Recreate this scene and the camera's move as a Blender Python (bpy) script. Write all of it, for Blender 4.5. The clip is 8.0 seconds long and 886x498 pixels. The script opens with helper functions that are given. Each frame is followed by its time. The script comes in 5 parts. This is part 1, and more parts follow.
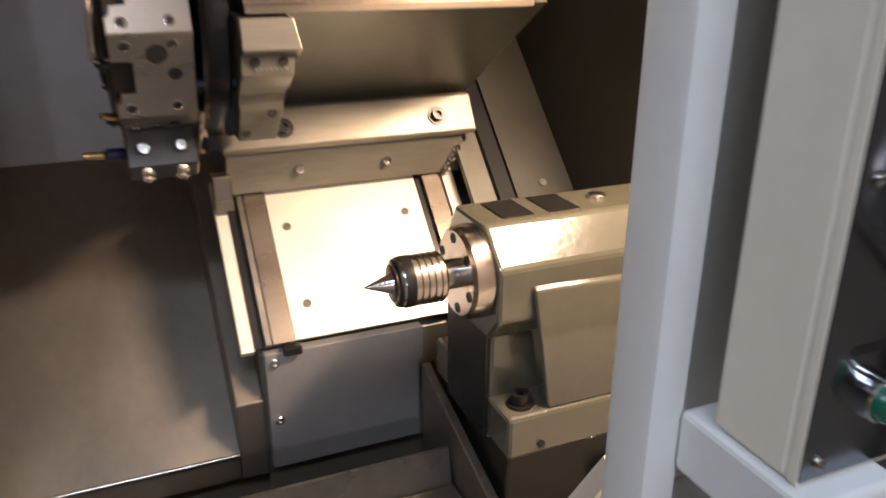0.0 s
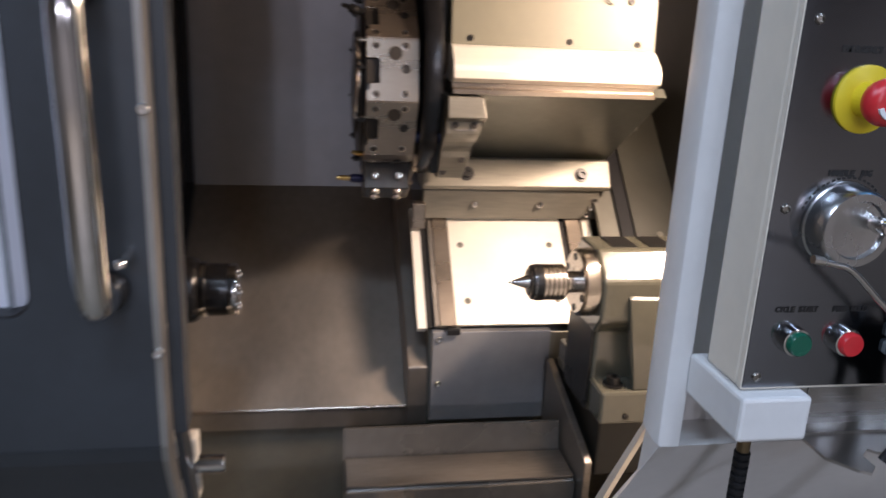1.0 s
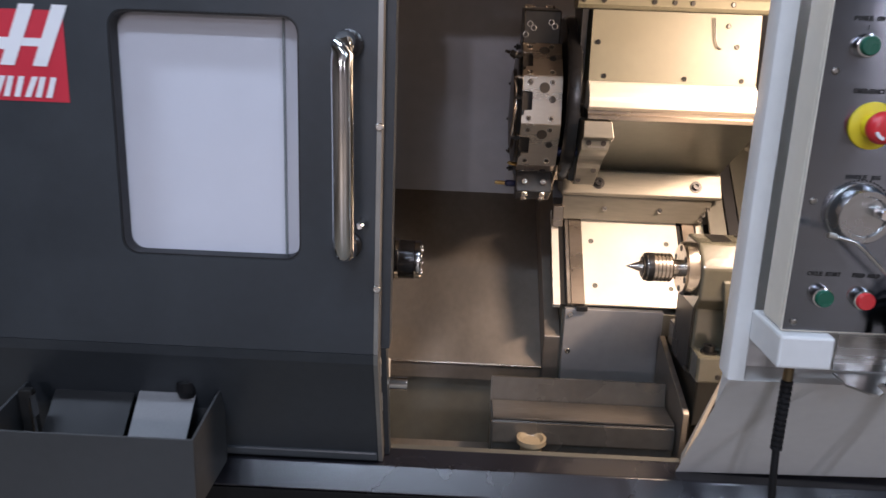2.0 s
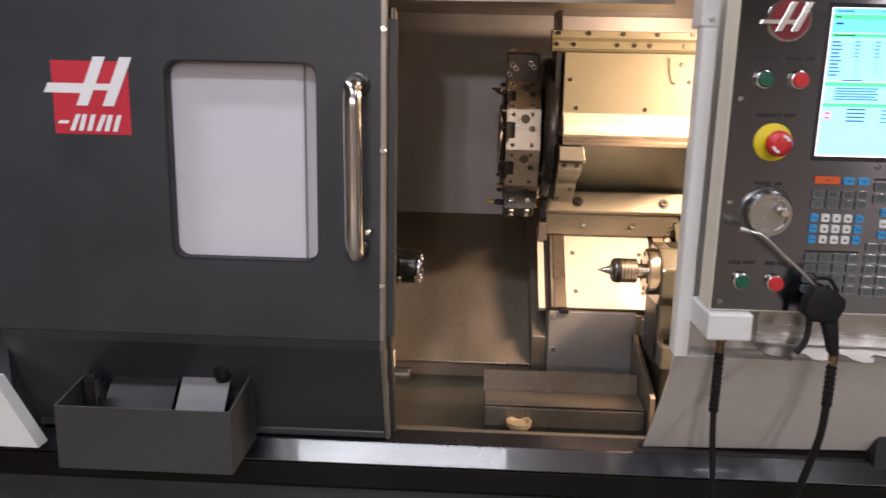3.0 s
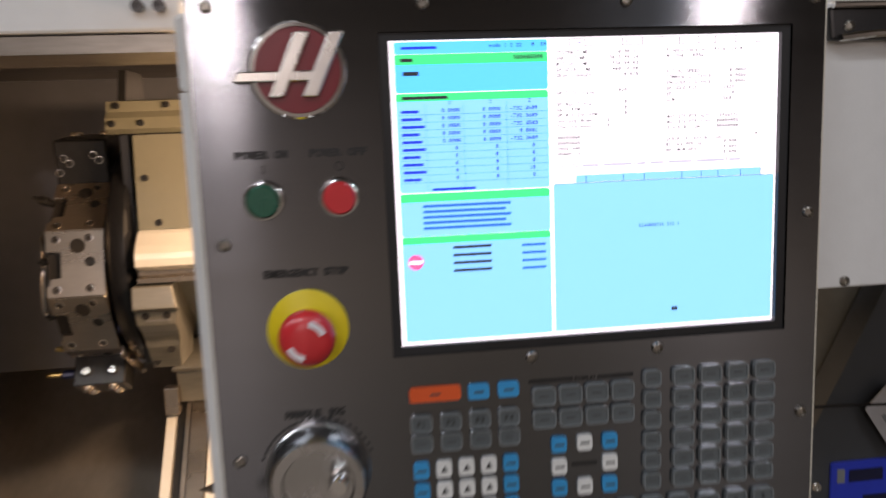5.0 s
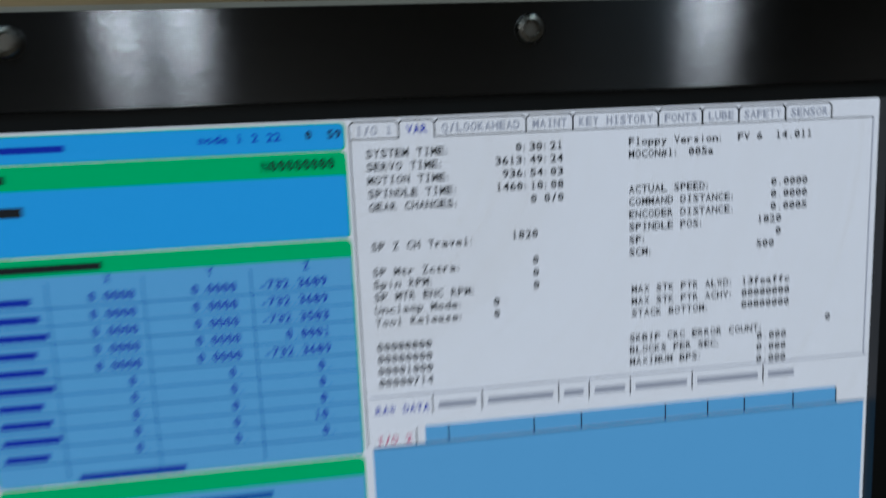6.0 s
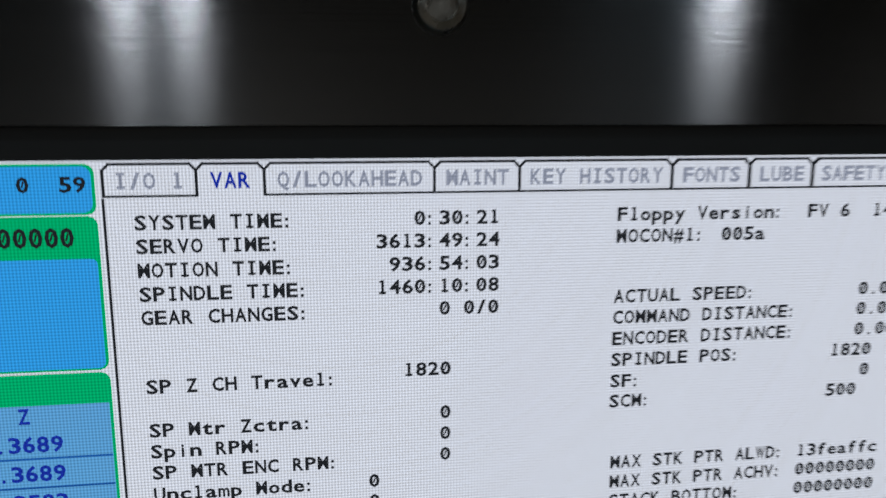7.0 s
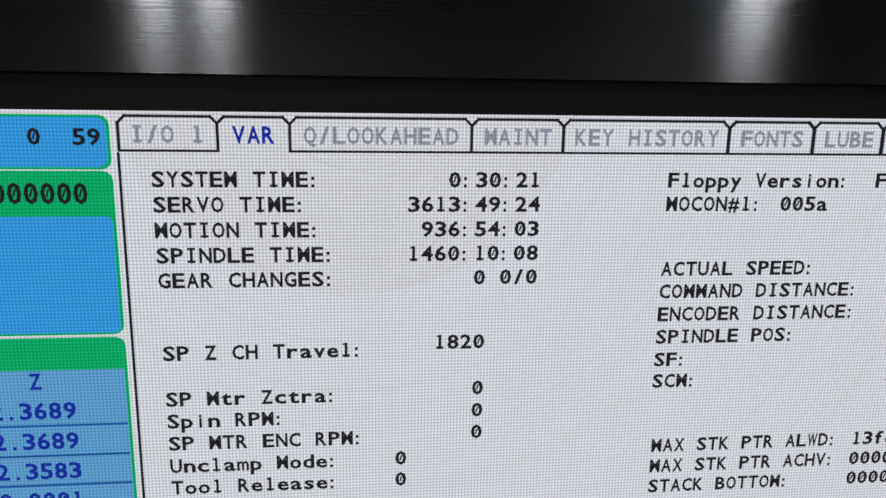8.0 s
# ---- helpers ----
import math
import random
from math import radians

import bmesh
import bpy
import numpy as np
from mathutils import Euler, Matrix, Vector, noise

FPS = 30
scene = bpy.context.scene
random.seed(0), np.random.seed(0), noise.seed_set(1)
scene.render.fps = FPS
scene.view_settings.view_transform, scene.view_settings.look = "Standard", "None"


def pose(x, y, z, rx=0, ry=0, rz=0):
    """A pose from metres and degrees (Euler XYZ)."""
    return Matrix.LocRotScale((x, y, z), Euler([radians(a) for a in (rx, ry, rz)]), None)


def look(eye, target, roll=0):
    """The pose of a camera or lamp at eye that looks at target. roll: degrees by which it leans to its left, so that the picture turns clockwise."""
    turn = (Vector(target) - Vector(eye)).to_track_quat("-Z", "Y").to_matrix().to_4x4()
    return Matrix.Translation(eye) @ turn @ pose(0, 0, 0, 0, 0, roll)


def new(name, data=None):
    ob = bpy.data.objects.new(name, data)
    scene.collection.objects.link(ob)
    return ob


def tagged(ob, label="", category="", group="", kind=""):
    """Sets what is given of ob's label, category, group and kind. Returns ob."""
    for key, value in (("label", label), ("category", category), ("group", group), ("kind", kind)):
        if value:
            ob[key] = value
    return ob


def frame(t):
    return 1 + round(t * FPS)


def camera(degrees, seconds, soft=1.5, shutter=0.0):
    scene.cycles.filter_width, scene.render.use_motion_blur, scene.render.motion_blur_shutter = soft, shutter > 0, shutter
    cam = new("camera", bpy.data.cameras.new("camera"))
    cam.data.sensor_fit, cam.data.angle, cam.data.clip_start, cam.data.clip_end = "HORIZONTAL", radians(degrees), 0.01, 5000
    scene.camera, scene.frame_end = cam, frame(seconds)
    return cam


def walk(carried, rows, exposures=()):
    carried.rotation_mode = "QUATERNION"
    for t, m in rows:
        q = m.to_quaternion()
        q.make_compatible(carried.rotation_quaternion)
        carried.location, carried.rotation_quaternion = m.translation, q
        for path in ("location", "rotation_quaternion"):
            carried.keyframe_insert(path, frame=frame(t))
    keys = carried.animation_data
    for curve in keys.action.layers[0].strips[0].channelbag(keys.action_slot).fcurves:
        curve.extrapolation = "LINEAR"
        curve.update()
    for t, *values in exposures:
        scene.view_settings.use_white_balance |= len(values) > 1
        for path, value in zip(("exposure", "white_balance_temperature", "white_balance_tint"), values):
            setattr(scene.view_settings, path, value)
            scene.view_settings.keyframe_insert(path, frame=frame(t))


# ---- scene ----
cam = camera(59.9, 8.0, shutter=0.5)
PATH = [
    (0, (-0.62, -0.262, 1.412), (0.099, 1.456, 0.684), 0.1),
    (0.5, (-0.659, -0.456, 1.44), (-0.115, 1.375, 0.847), -1.0),
    (1, (-0.702, -0.632, 1.454), (-0.377, 1.259, 0.891), 2.7),
    (1.5, (-0.722, -0.827, 1.462), (-0.671, 1.095, 0.912), 3.1),
    (1.7, (-0.74, -0.901, 1.479), (-0.753, 1.024, 0.937), 2.6),
    (2.8, (-0.724, -1.245, 1.495), (-0.794, 0.705, 1.055), 1.8),
    (3, (-0.695, -1.269, 1.49), (-0.774, 0.684, 1.063), 1.3),
    (3.5, (-0.629, -1.229, 1.498), (-0.555, 0.718, 1.05), -1.2),
    (4, (-0.448, -1.055, 1.51), (-0.248, 0.91, 1.197), -0.5),
    (4.1, (-0.426, -0.999, 1.515), (-0.17, 0.963, 1.226), -0.6),
    (4.5, (-0.294, -0.804, 1.541), (-0.036, 1.157, 1.238), -0.9),
    (4.6, (-0.273, -0.751, 1.54), (-0.011, 1.208, 1.234), -1.1),
    (4.7, (-0.254, -0.707, 1.54), (0.012, 1.254, 1.25), -1.6),
    (5.8, (-0.052, -0.288, 1.595), (0.188, 1.674, 1.292), -2.7),
    (6, (-0.038, -0.248, 1.611), (0.237, 1.708, 1.299), -2.5),
    (6.5, (-0.013, -0.177, 1.631), (0.322, 1.764, 1.28), -0.7),
    (7, (0.008, -0.139, 1.624), (0.282, 1.807, 1.254), 0.1),
    (7.5, (0.008, -0.13, 1.62), (0.231, 1.815, 1.212), 0.6),
    (8, (0.007, -0.13, 1.62), (0.222, 1.812, 1.193), 0.9),
]
walk(cam, [(t, look(e, g, r)) for t, e, g, r in PATH], exposures=((0.0, -0.1, 6200, 25), (1.5, -0.05, 5500, 25), (3.0, 0.1, 7050, 30), (4.7, -0.05, 7250, 32), (5.8, -2.35, 5900, 5), (6.0, -2.35, 5850, 5), (6.5, -2.12, 6050, 6), (7.0, -2.10, 6150, 9), (7.5, -2.13, 6350, 9), (8.0, -2.12, 6450, 10)))

# ---- light and exposure ----
world = bpy.data.worlds.new("world")
world.use_nodes = True
scene.world = world
world.node_tree.nodes["Background"].inputs[0].default_value = (0.8, 0.85, 1.0, 1)
world.node_tree.nodes["Background"].inputs[1].default_value = 0.004


def area(name, m, sx, sy, power, col):
    d = bpy.data.lights.new(name, "AREA")
    d.shape, d.size, d.size_y, d.energy, d.color = "RECTANGLE", sx, sy, power, col
    o = new(name, d)
    o.matrix_world = m
    return o


# the lathe's own work light, inside the enclosure at the top, behind the right-hand post
area("work_light", look((0.0, 0.25, 1.60), (-0.40, 0.60, 1.0)), 0.26, 0.04, 15.5, (1.0, 0.74, 0.45))
# fluorescent rows under the shop's ceiling, fanning away from the lathe
ROWS = [(-2.0, -8.0, 180, 12.7), (-1.1, -1.52, 32, 90), (1.07, -2.0, 28, -28), (-1.03, -4.6, 40, 12.7), (2.46, -4.6, 40, -28), (-1.41, -8.0, 180, 12.7), (4.22, -8.0, 210, -28),
        (-2.7, -0.5, 48, 90), (2.4, 2.4, 44, 0), (-1.6, 2.6, 44, 0)]
for lx, ly, power, yaw in ROWS:
    area("ceiling_tube", pose(lx, ly, 3.42 if ly > -7 else 2.9, 0, 0, -yaw), 0.16, 1.3, power, (1.0, 0.97, 0.92) if ly < -7 else (0.78, 0.96, 1.02) if ly < 0 else (1.0, 0.86, 0.62))


# ---- materials ----
def nodes_of(name):
    m = bpy.data.materials.new(name)
    m.use_nodes = True
    nt = m.node_tree
    return m, nt, nt.nodes["Principled BSDF"]


def paint(name, col, rough=0.5, metal=0.0, var=0.12, scale=6.0, bump=0.05, bscale=120.0, stretch=(1, 1, 1), spec=0.5, rvar=0.12, coat=0.0):
    """A surface with two scales of variation in colour and gloss, and a fine relief."""
    m, nt, b = nodes_of(name)
    L = nt.links.new
    tc = nt.nodes.new("ShaderNodeTexCoord")
    mp = nt.nodes.new("ShaderNodeMapping")
    mp.inputs["Scale"].default_value = stretch
    L(tc.outputs["Object"], mp.inputs[0])
    n1, n2, n3 = (nt.nodes.new("ShaderNodeTexNoise") for _ in range(3))
    n1.inputs["Scale"].default_value, n1.inputs["Detail"].default_value = scale, 6
    n2.inputs["Scale"].default_value, n2.inputs["Detail"].default_value = scale * 9, 4
    n3.inputs["Scale"].default_value, n3.inputs["Detail"].default_value = bscale, 3
    for n in (n1, n2, n3):
        L(mp.outputs[0], n.inputs["Vector"])
    mix = nt.nodes.new("ShaderNodeMix")
    mix.data_type = "FLOAT"
    mix.inputs[0].default_value = 0.4
    L(n1.outputs[0], mix.inputs[2])
    L(n2.outputs[0], mix.inputs[3])
    ramp = nt.nodes.new("ShaderNodeMapRange")
    ramp.inputs[1].default_value, ramp.inputs[2].default_value = 0.3, 0.7
    ramp.inputs[3].default_value, ramp.inputs[4].default_value = 1 - var, 1 + var
    L(mix.outputs[0], ramp.inputs[0])
    mul = nt.nodes.new("ShaderNodeMix")
    mul.data_type, mul.blend_type = "RGBA", "MULTIPLY"
    mul.inputs[0].default_value = 1
    mul.inputs[6].default_value = (*col, 1)
    L(ramp.outputs[0], mul.inputs[7])
    L(mul.outputs[2], b.inputs["Base Color"])
    rr = nt.nodes.new("ShaderNodeMapRange")
    rr.inputs[1].default_value, rr.inputs[2].default_value = 0.3, 0.7
    rr.inputs[3].default_value, rr.inputs[4].default_value = max(rough * (1 - rvar * 2), 0.03), min(rough * (1 + rvar * 2), 1)
    L(n1.outputs[0], rr.inputs[0])
    L(rr.outputs[0], b.inputs["Roughness"])
    b.inputs["Metallic"].default_value = metal
    b.inputs["Specular IOR Level"].default_value = spec
    b.inputs["Coat Weight"].default_value = coat
    if bump:
        bp = nt.nodes.new("ShaderNodeBump")
        bp.inputs["Strength"].default_value, bp.inputs["Distance"].default_value = bump, 0.001
        L(n3.outputs[0], bp.inputs["Height"])
        L(bp.outputs[0], b.inputs["Normal"])
    return m


def glow(name, col, strength, pixels=False):
    """A surface that gives off light; with pixels, through the fine dot grid of a flat display."""
    m, nt, b = nodes_of(name)
    b.inputs["Base Color"].default_value = (0.015, 0.015, 0.017, 1)
    b.inputs["Roughness"].default_value = 0.8
    b.inputs["Specular IOR Level"].default_value = 0.05
    b.inputs["Emission Color"].default_value = (*col, 1)
    b.inputs["Emission Strength"].default_value = strength
    if pixels:
        L = nt.links.new
        tc, sep = nt.nodes.new("ShaderNodeTexCoord"), nt.nodes.new("ShaderNodeSeparateXYZ")
        L(tc.outputs["Object"], sep.inputs[0])
        waves = []
        for k in (0, 2):
            mul, sn = nt.nodes.new("ShaderNodeMath"), nt.nodes.new("ShaderNodeMath")
            mul.operation, sn.operation = "MULTIPLY", "SINE"
            mul.inputs[1].default_value = 2 * math.pi / 0.000594
            L(sep.outputs[k], mul.inputs[0])
            L(mul.outputs[0], sn.inputs[0])
            waves.append(sn)
        add, rng = nt.nodes.new("ShaderNodeMath"), nt.nodes.new("ShaderNodeMapRange")
        L(waves[0].outputs[0], add.inputs[0])
        L(waves[1].outputs[0], add.inputs[1])
        rng.inputs[1].default_value, rng.inputs[2].default_value = -2, 2
        rng.inputs[3].default_value, rng.inputs[4].default_value = strength * 0.62, strength * 1.38
        L(add.outputs[0], rng.inputs[0])
        L(rng.outputs[0], b.inputs["Emission Strength"])
    return m


CHARCOAL = paint("charcoal_enamel", (0.032, 0.037, 0.043), 0.42, var=0.14, bump=0.10, bscale=420)
TRAYM = paint("oily_dark_tray", (0.11, 0.10, 0.085), 0.30, 0.35, var=0.25, scale=6, bump=0.1, bscale=120, coat=0.3)
TRIMGREY = paint("satin_trim", (0.30, 0.29, 0.27), 0.35, 0.6)
WHITE = paint("white_enamel", (0.70, 0.70, 0.69), 0.42, var=0.05, bump=0.10, bscale=420)
BEIGE = paint("pale_grey_enamel", (0.72, 0.665, 0.565), 0.42, var=0.06, bump=0.10, bscale=400)
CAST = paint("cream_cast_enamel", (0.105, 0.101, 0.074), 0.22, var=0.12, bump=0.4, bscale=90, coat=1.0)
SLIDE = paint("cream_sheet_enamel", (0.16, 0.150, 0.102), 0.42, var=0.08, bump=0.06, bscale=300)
SHEET = paint("worn_steel_sheet", (0.30, 0.27, 0.235), 0.36, 0.85, var=0.22, scale=4, bump=0.10, bscale=60, stretch=(1, 6, 6))
DARKWALL = paint("dark_wall_and_base_shade", (0.022, 0.021, 0.017), 0.4, 0.2, var=0.2, scale=4, bump=0.06, bscale=150)
CHUTE = paint("galvanised_chute", (0.265, 0.238, 0.205), 0.44, 0.82, var=0.14, scale=5, bump=0.06, bscale=160, stretch=(1.5, 1, 1), rvar=0.06)
BACK = paint("dull_inner_wall", (0.235, 0.235, 0.25), 0.42, 0.8, var=0.10, scale=3, bump=0.05, bscale=200, rvar=0.06)
SLANT = paint("dull_slant_cover", (0.042, 0.041, 0.032), 0.4, 0.2, var=0.14, scale=5, bump=0.1, bscale=140)
GREY = paint("oiled_grey_steel", (0.14, 0.135, 0.11), 0.38, 0.25, var=0.16, scale=5, bump=0.12, bscale=140)
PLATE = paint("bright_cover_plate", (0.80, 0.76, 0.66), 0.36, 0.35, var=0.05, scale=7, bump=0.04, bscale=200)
BOXM = paint("grey_box_sheet", (0.33, 0.325, 0.32), 0.42, 0.5, var=0.10, scale=5, bump=0.05, bscale=160)
STEEL = paint("ground_steel", (0.39, 0.335, 0.275), 0.28, 0.92, var=0.10, scale=5, bump=0.04, bscale=220, stretch=(1, 1, 3), rvar=0.06)
OILBAR = paint("oiled_bar_steel", (0.23, 0.215, 0.175), 0.42, 0.5, var=0.2, scale=7, bump=0.08, bscale=120, stretch=(0.4, 3, 3))
APRONM = paint("oily_apron_sheet", (0.115, 0.115, 0.092), 0.40, 0.5, var=0.2, scale=6, bump=0.06, bscale=150)
CHROME = paint("chrome", (0.75, 0.74, 0.73), 0.10, 1.0, var=0.06, bump=0.02)
TURNED = paint("turned_steel", (0.62, 0.58, 0.53), 0.20, 1.0, var=0.12, scale=20, bump=0.12, bscale=60, stretch=(40, 1, 1))
BLACKOX = paint("black_oxide_steel", (0.035, 0.034, 0.033), 0.32, 0.6, var=0.25, bump=0.08)
SILLM = paint("glossy_black_sill", (0.014, 0.014, 0.018), 0.25, var=0.15, bump=0.06, bscale=40, scale=3, coat=0.2)
# darker copy of the sill's black: the dim floor reflection put into colour
SILLFACE = paint("darkened_sill_face", (0.006, 0.006, 0.006), 0.55, var=0.3, bump=0.05, scale=5, spec=0.2)
BLACK = paint("black_enamel", (0.012, 0.012, 0.013), 0.22, var=0.2, bump=0.05, bscale=30, scale=3)
RUBBER = paint("black_rubber", (0.010, 0.010, 0.011), 0.50, spec=0.25, var=0.15, bump=0.1)
PANEL = paint("brushed_stainless", (0.208, 0.218, 0.240), 0.135, 1.0, var=0.04, scale=3, bump=0.022, bscale=200, stretch=(0.02, 1, 18), rvar=0.03)
pnt = PANEL.node_tree
tang = pnt.nodes.new("ShaderNodeTangent")
tang.direction_type = "UV_MAP"
tang.uv_map = "brush"
pnt.links.new(tang.outputs[0], pnt.nodes["Principled BSDF"].inputs["Tangent"])
pnt.nodes["Principled BSDF"].inputs["Anisotropic"].default_value = 0.98
TRAYSS = paint("stainless_shelf", (0.52, 0.51, 0.50), 0.28, 1.0, var=0.10, scale=4, bump=0.2, bscale=90, stretch=(0.1, 1, 8))
SCREW = paint("zinc_screw", (0.62, 0.60, 0.57), 0.25, 1.0, var=0.1, bump=0.05)
# near-black for flat discs and pads that paint the shade inside holes
HOLE = paint("hole_shade", (0.02, 0.017, 0.014), 0.6, 0.3)
DULLBRASS = paint("dull_brass", (0.20, 0.15, 0.085), 0.4, 0.9)
BRASS = paint("brass", (0.55, 0.38, 0.14), 0.3, 1.0)
RED = paint("red_plastic", (0.62, 0.030, 0.035), 0.30, var=0.06, bump=0.02, coat=0.3)
BADGERED = paint("badge_red_enamel", (0.20, 0.010, 0.018), 0.30, var=0.08, bump=0.05)
DECALRED = paint("decal_red", (0.58, 0.030, 0.050), 0.45, var=0.05, bump=0.03)
DECALWHITE = paint("decal_white", (0.78, 0.78, 0.80), 0.45, var=0.03, bump=0.03)
GREEN = paint("green_plastic", (0.006, 0.095, 0.055), 0.32, var=0.06, bump=0.02, coat=0.2)
YELLOW = paint("yellow_plastic", (0.72, 0.56, 0.01), 0.40, var=0.06, bump=0.03)
ORANGE = paint("orange_key", (0.75, 0.10, 0.02), 0.45, var=0.05, bump=0.05)
KEYBLUE = paint("blue_key", (0.012, 0.29, 0.60), 0.42, var=0.06, bump=0.05)
KEYWHITE = paint("white_key", (0.72, 0.73, 0.71), 0.42, var=0.05, bump=0.05)
KEYGREY = paint("clear_grey_key", (0.095, 0.112, 0.12), 0.24, var=0.10, bump=0.05, coat=0.5)
KEYRIM = paint("moulded_key_rim", (0.16, 0.178, 0.185), 0.25, var=0.08, bump=0.05, coat=0.4)
SOFTINK = paint("grey_legend", (0.05, 0.055, 0.06), 0.5, bump=0)
INK = paint("black_ink", (0.012, 0.012, 0.012), 0.5, bump=0)
DARKBLUE = paint("dark_blue_rod", (0.010, 0.013, 0.045), 0.3, 0.3, bump=0.03)
ALU = paint("turned_aluminium", (0.50, 0.50, 0.50), 0.26, 1.0, var=0.08, scale=10, bump=0.08, bscale=80)
BLUEPLATE = paint("blue_name_plate", (0.012, 0.035, 0.42), 0.35, var=0.1, bump=0.05)
PAPER = paint("creased_paper", (0.30, 0.30, 0.305), 0.7, var=0.08, scale=30, bump=0.3, bscale=50)
CARD = paint("corrugated_card", (0.30, 0.17, 0.085), 0.8, var=0.14, scale=10, bump=0.2, bscale=200, stretch=(1, 1, 4))
CONCRETE = paint("worn_concrete", (0.155, 0.132, 0.098), 0.6, var=0.28, scale=2.5, bump=0.5, bscale=40)
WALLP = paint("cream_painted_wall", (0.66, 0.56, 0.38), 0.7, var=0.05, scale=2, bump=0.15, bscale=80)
CEIL = paint("grey_ceiling", (0.22, 0.22, 0.22), 0.8, var=0.06, scale=2, bump=0.1)
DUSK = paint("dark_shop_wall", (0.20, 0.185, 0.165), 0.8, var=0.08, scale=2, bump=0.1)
CUPM = paint("cloudy_plastic", (0.30, 0.24, 0.15), 0.25, var=0.1, bump=0.03)
# the pane's pale base colour stands for the bright shop mirrored in it
GLAREPANE = paint("pale_window_glare", (0.62, 0.62, 0.68), 0.16, var=0.03, scale=2, bump=0.02, coat=0.6)
GASKET = paint("black_gasket", (0.010, 0.010, 0.011), 0.5, bump=0.1)
S = 8.6
SCRWHITE = glow("display_white", (0.90, 0.93, 1.03), S * 0.36, True)
SCRBLUE = glow("display_blue", (0.045, 0.40, 0.92), S * 0.35, True)
SCRBLUE2 = glow("display_light_blue", (0.15, 0.46, 0.84), S * 0.33, True)
SCRGREEN = glow("display_green", (0.004, 0.50, 0.165), S * 0.36, True)
SCRDARK = glow("display_dark_text", (0.5, 0.55, 0.65), S * 0.012, True)
SCRGREY = glow("display_grey_text", (0.62, 0.66, 0.82), S * 0.19, True)
SCRNAVY = glow("display_blue_text", (0.02, 0.06, 0.75), S * 0.20, True)
SCRLINE = glow("display_blue_line", (0.02, 0.16, 0.60), S * 0.24, True)
SCRPINK = glow("display_red_text", (0.8, 0.12, 0.30), S * 0.26, True)
TUBE = glow("fluorescent_tube", (0.9, 0.95, 1.0), 6.0)


# ---- mesh helpers ----
ORIGIN = {}


def thing(name, at, label, category, group="", kind=""):
    o = new(name)
    o.location = at
    o.empty_display_size = 0.05
    ORIGIN[o] = Vector(at)
    return tagged(o, label, category, group, kind)


def mesh_of(name, bm, material, smooth=False):
    bmesh.ops.recalc_face_normals(bm, faces=bm.faces)
    me = bpy.data.meshes.new(name)
    bm.to_mesh(me)
    bm.free()
    if material:
        me.materials.append(material)
    if smooth:
        me.shade_smooth()
        me.set_sharp_from_angle(angle=radians(38))
    return me


def part(name, bm, material, parent, label="", smooth=False):
    """One mesh, given in world places, under a thing or a part."""
    base = ORIGIN[parent]
    bmesh.ops.translate(bm, vec=-base, verts=bm.verts)
    o = new(name, mesh_of(name, bm, material, smooth))
    o.parent = parent
    ORIGIN[o] = base
    return tagged(o, label)


def put(name, me, at, parent, label=""):
    """A part on shared mesh data, at a world place."""
    o = new(name, me)
    o.parent = parent
    o.location = Vector(at) - ORIGIN[parent]
    ORIGIN[o] = Vector(at)
    return tagged(o, label)


def solid(name, bm, material, label, category, kind="", smooth=False, group=""):
    o = new(name, mesh_of(name, bm, material, smooth))
    ORIGIN[o] = Vector((0, 0, 0))
    return tagged(o, label, category, group, kind)


def box(bm, x0, x1, y0, y1, z0, z1, bevel=0.0, seg=2):
    vs = [bm.verts.new(p) for p in ((x0, y0, z0), (x1, y0, z0), (x1, y1, z0), (x0, y1, z0), (x0, y0, z1), (x1, y0, z1), (x1, y1, z1), (x0, y1, z1))]
    fs = [bm.faces.new([vs[i] for i in f]) for f in ((0, 3, 2, 1), (4, 5, 6, 7), (0, 1, 5, 4), (1, 2, 6, 5), (2, 3, 7, 6), (3, 0, 4, 7))]
    if bevel:
        es = list({e for f in fs for e in f.edges})
        bmesh.ops.bevel(bm, geom=es, offset=bevel, segments=seg, affect="EDGES", profile=0.5)
    return bm


def B(*a, **k):
    return box(bmesh.new(), *a, **k)


def prism(bm, pts, axis, a, b, bevel=0.0, seg=2):
    """A closed outline of two coordinates, drawn out along the third axis from a to b."""
    put3 = {"x": lambda p, t: (t, p[0], p[1]), "y": lambda p, t: (p[0], t, p[1]), "z": lambda p, t: (p[0], p[1], t)}[axis]
    lo = [bm.verts.new(put3(p, a)) for p in pts]
    hi = [bm.verts.new(put3(p, b)) for p in pts]
    fs = [bm.faces.new(lo), bm.faces.new(hi[::-1])]
    n = len(pts)
    for i in range(n):
        fs.append(bm.faces.new((lo[i], hi[i], hi[(i + 1) % n], lo[(i + 1) % n])))
    if bevel:
        es = list({e for f in fs for e in f.edges})
        bmesh.ops.bevel(bm, geom=es, offset=bevel, segments=seg, affect="EDGES", profile=0.5)
    return bm


def P(*a, **k):
    return prism(bmesh.new(), *a, **k)


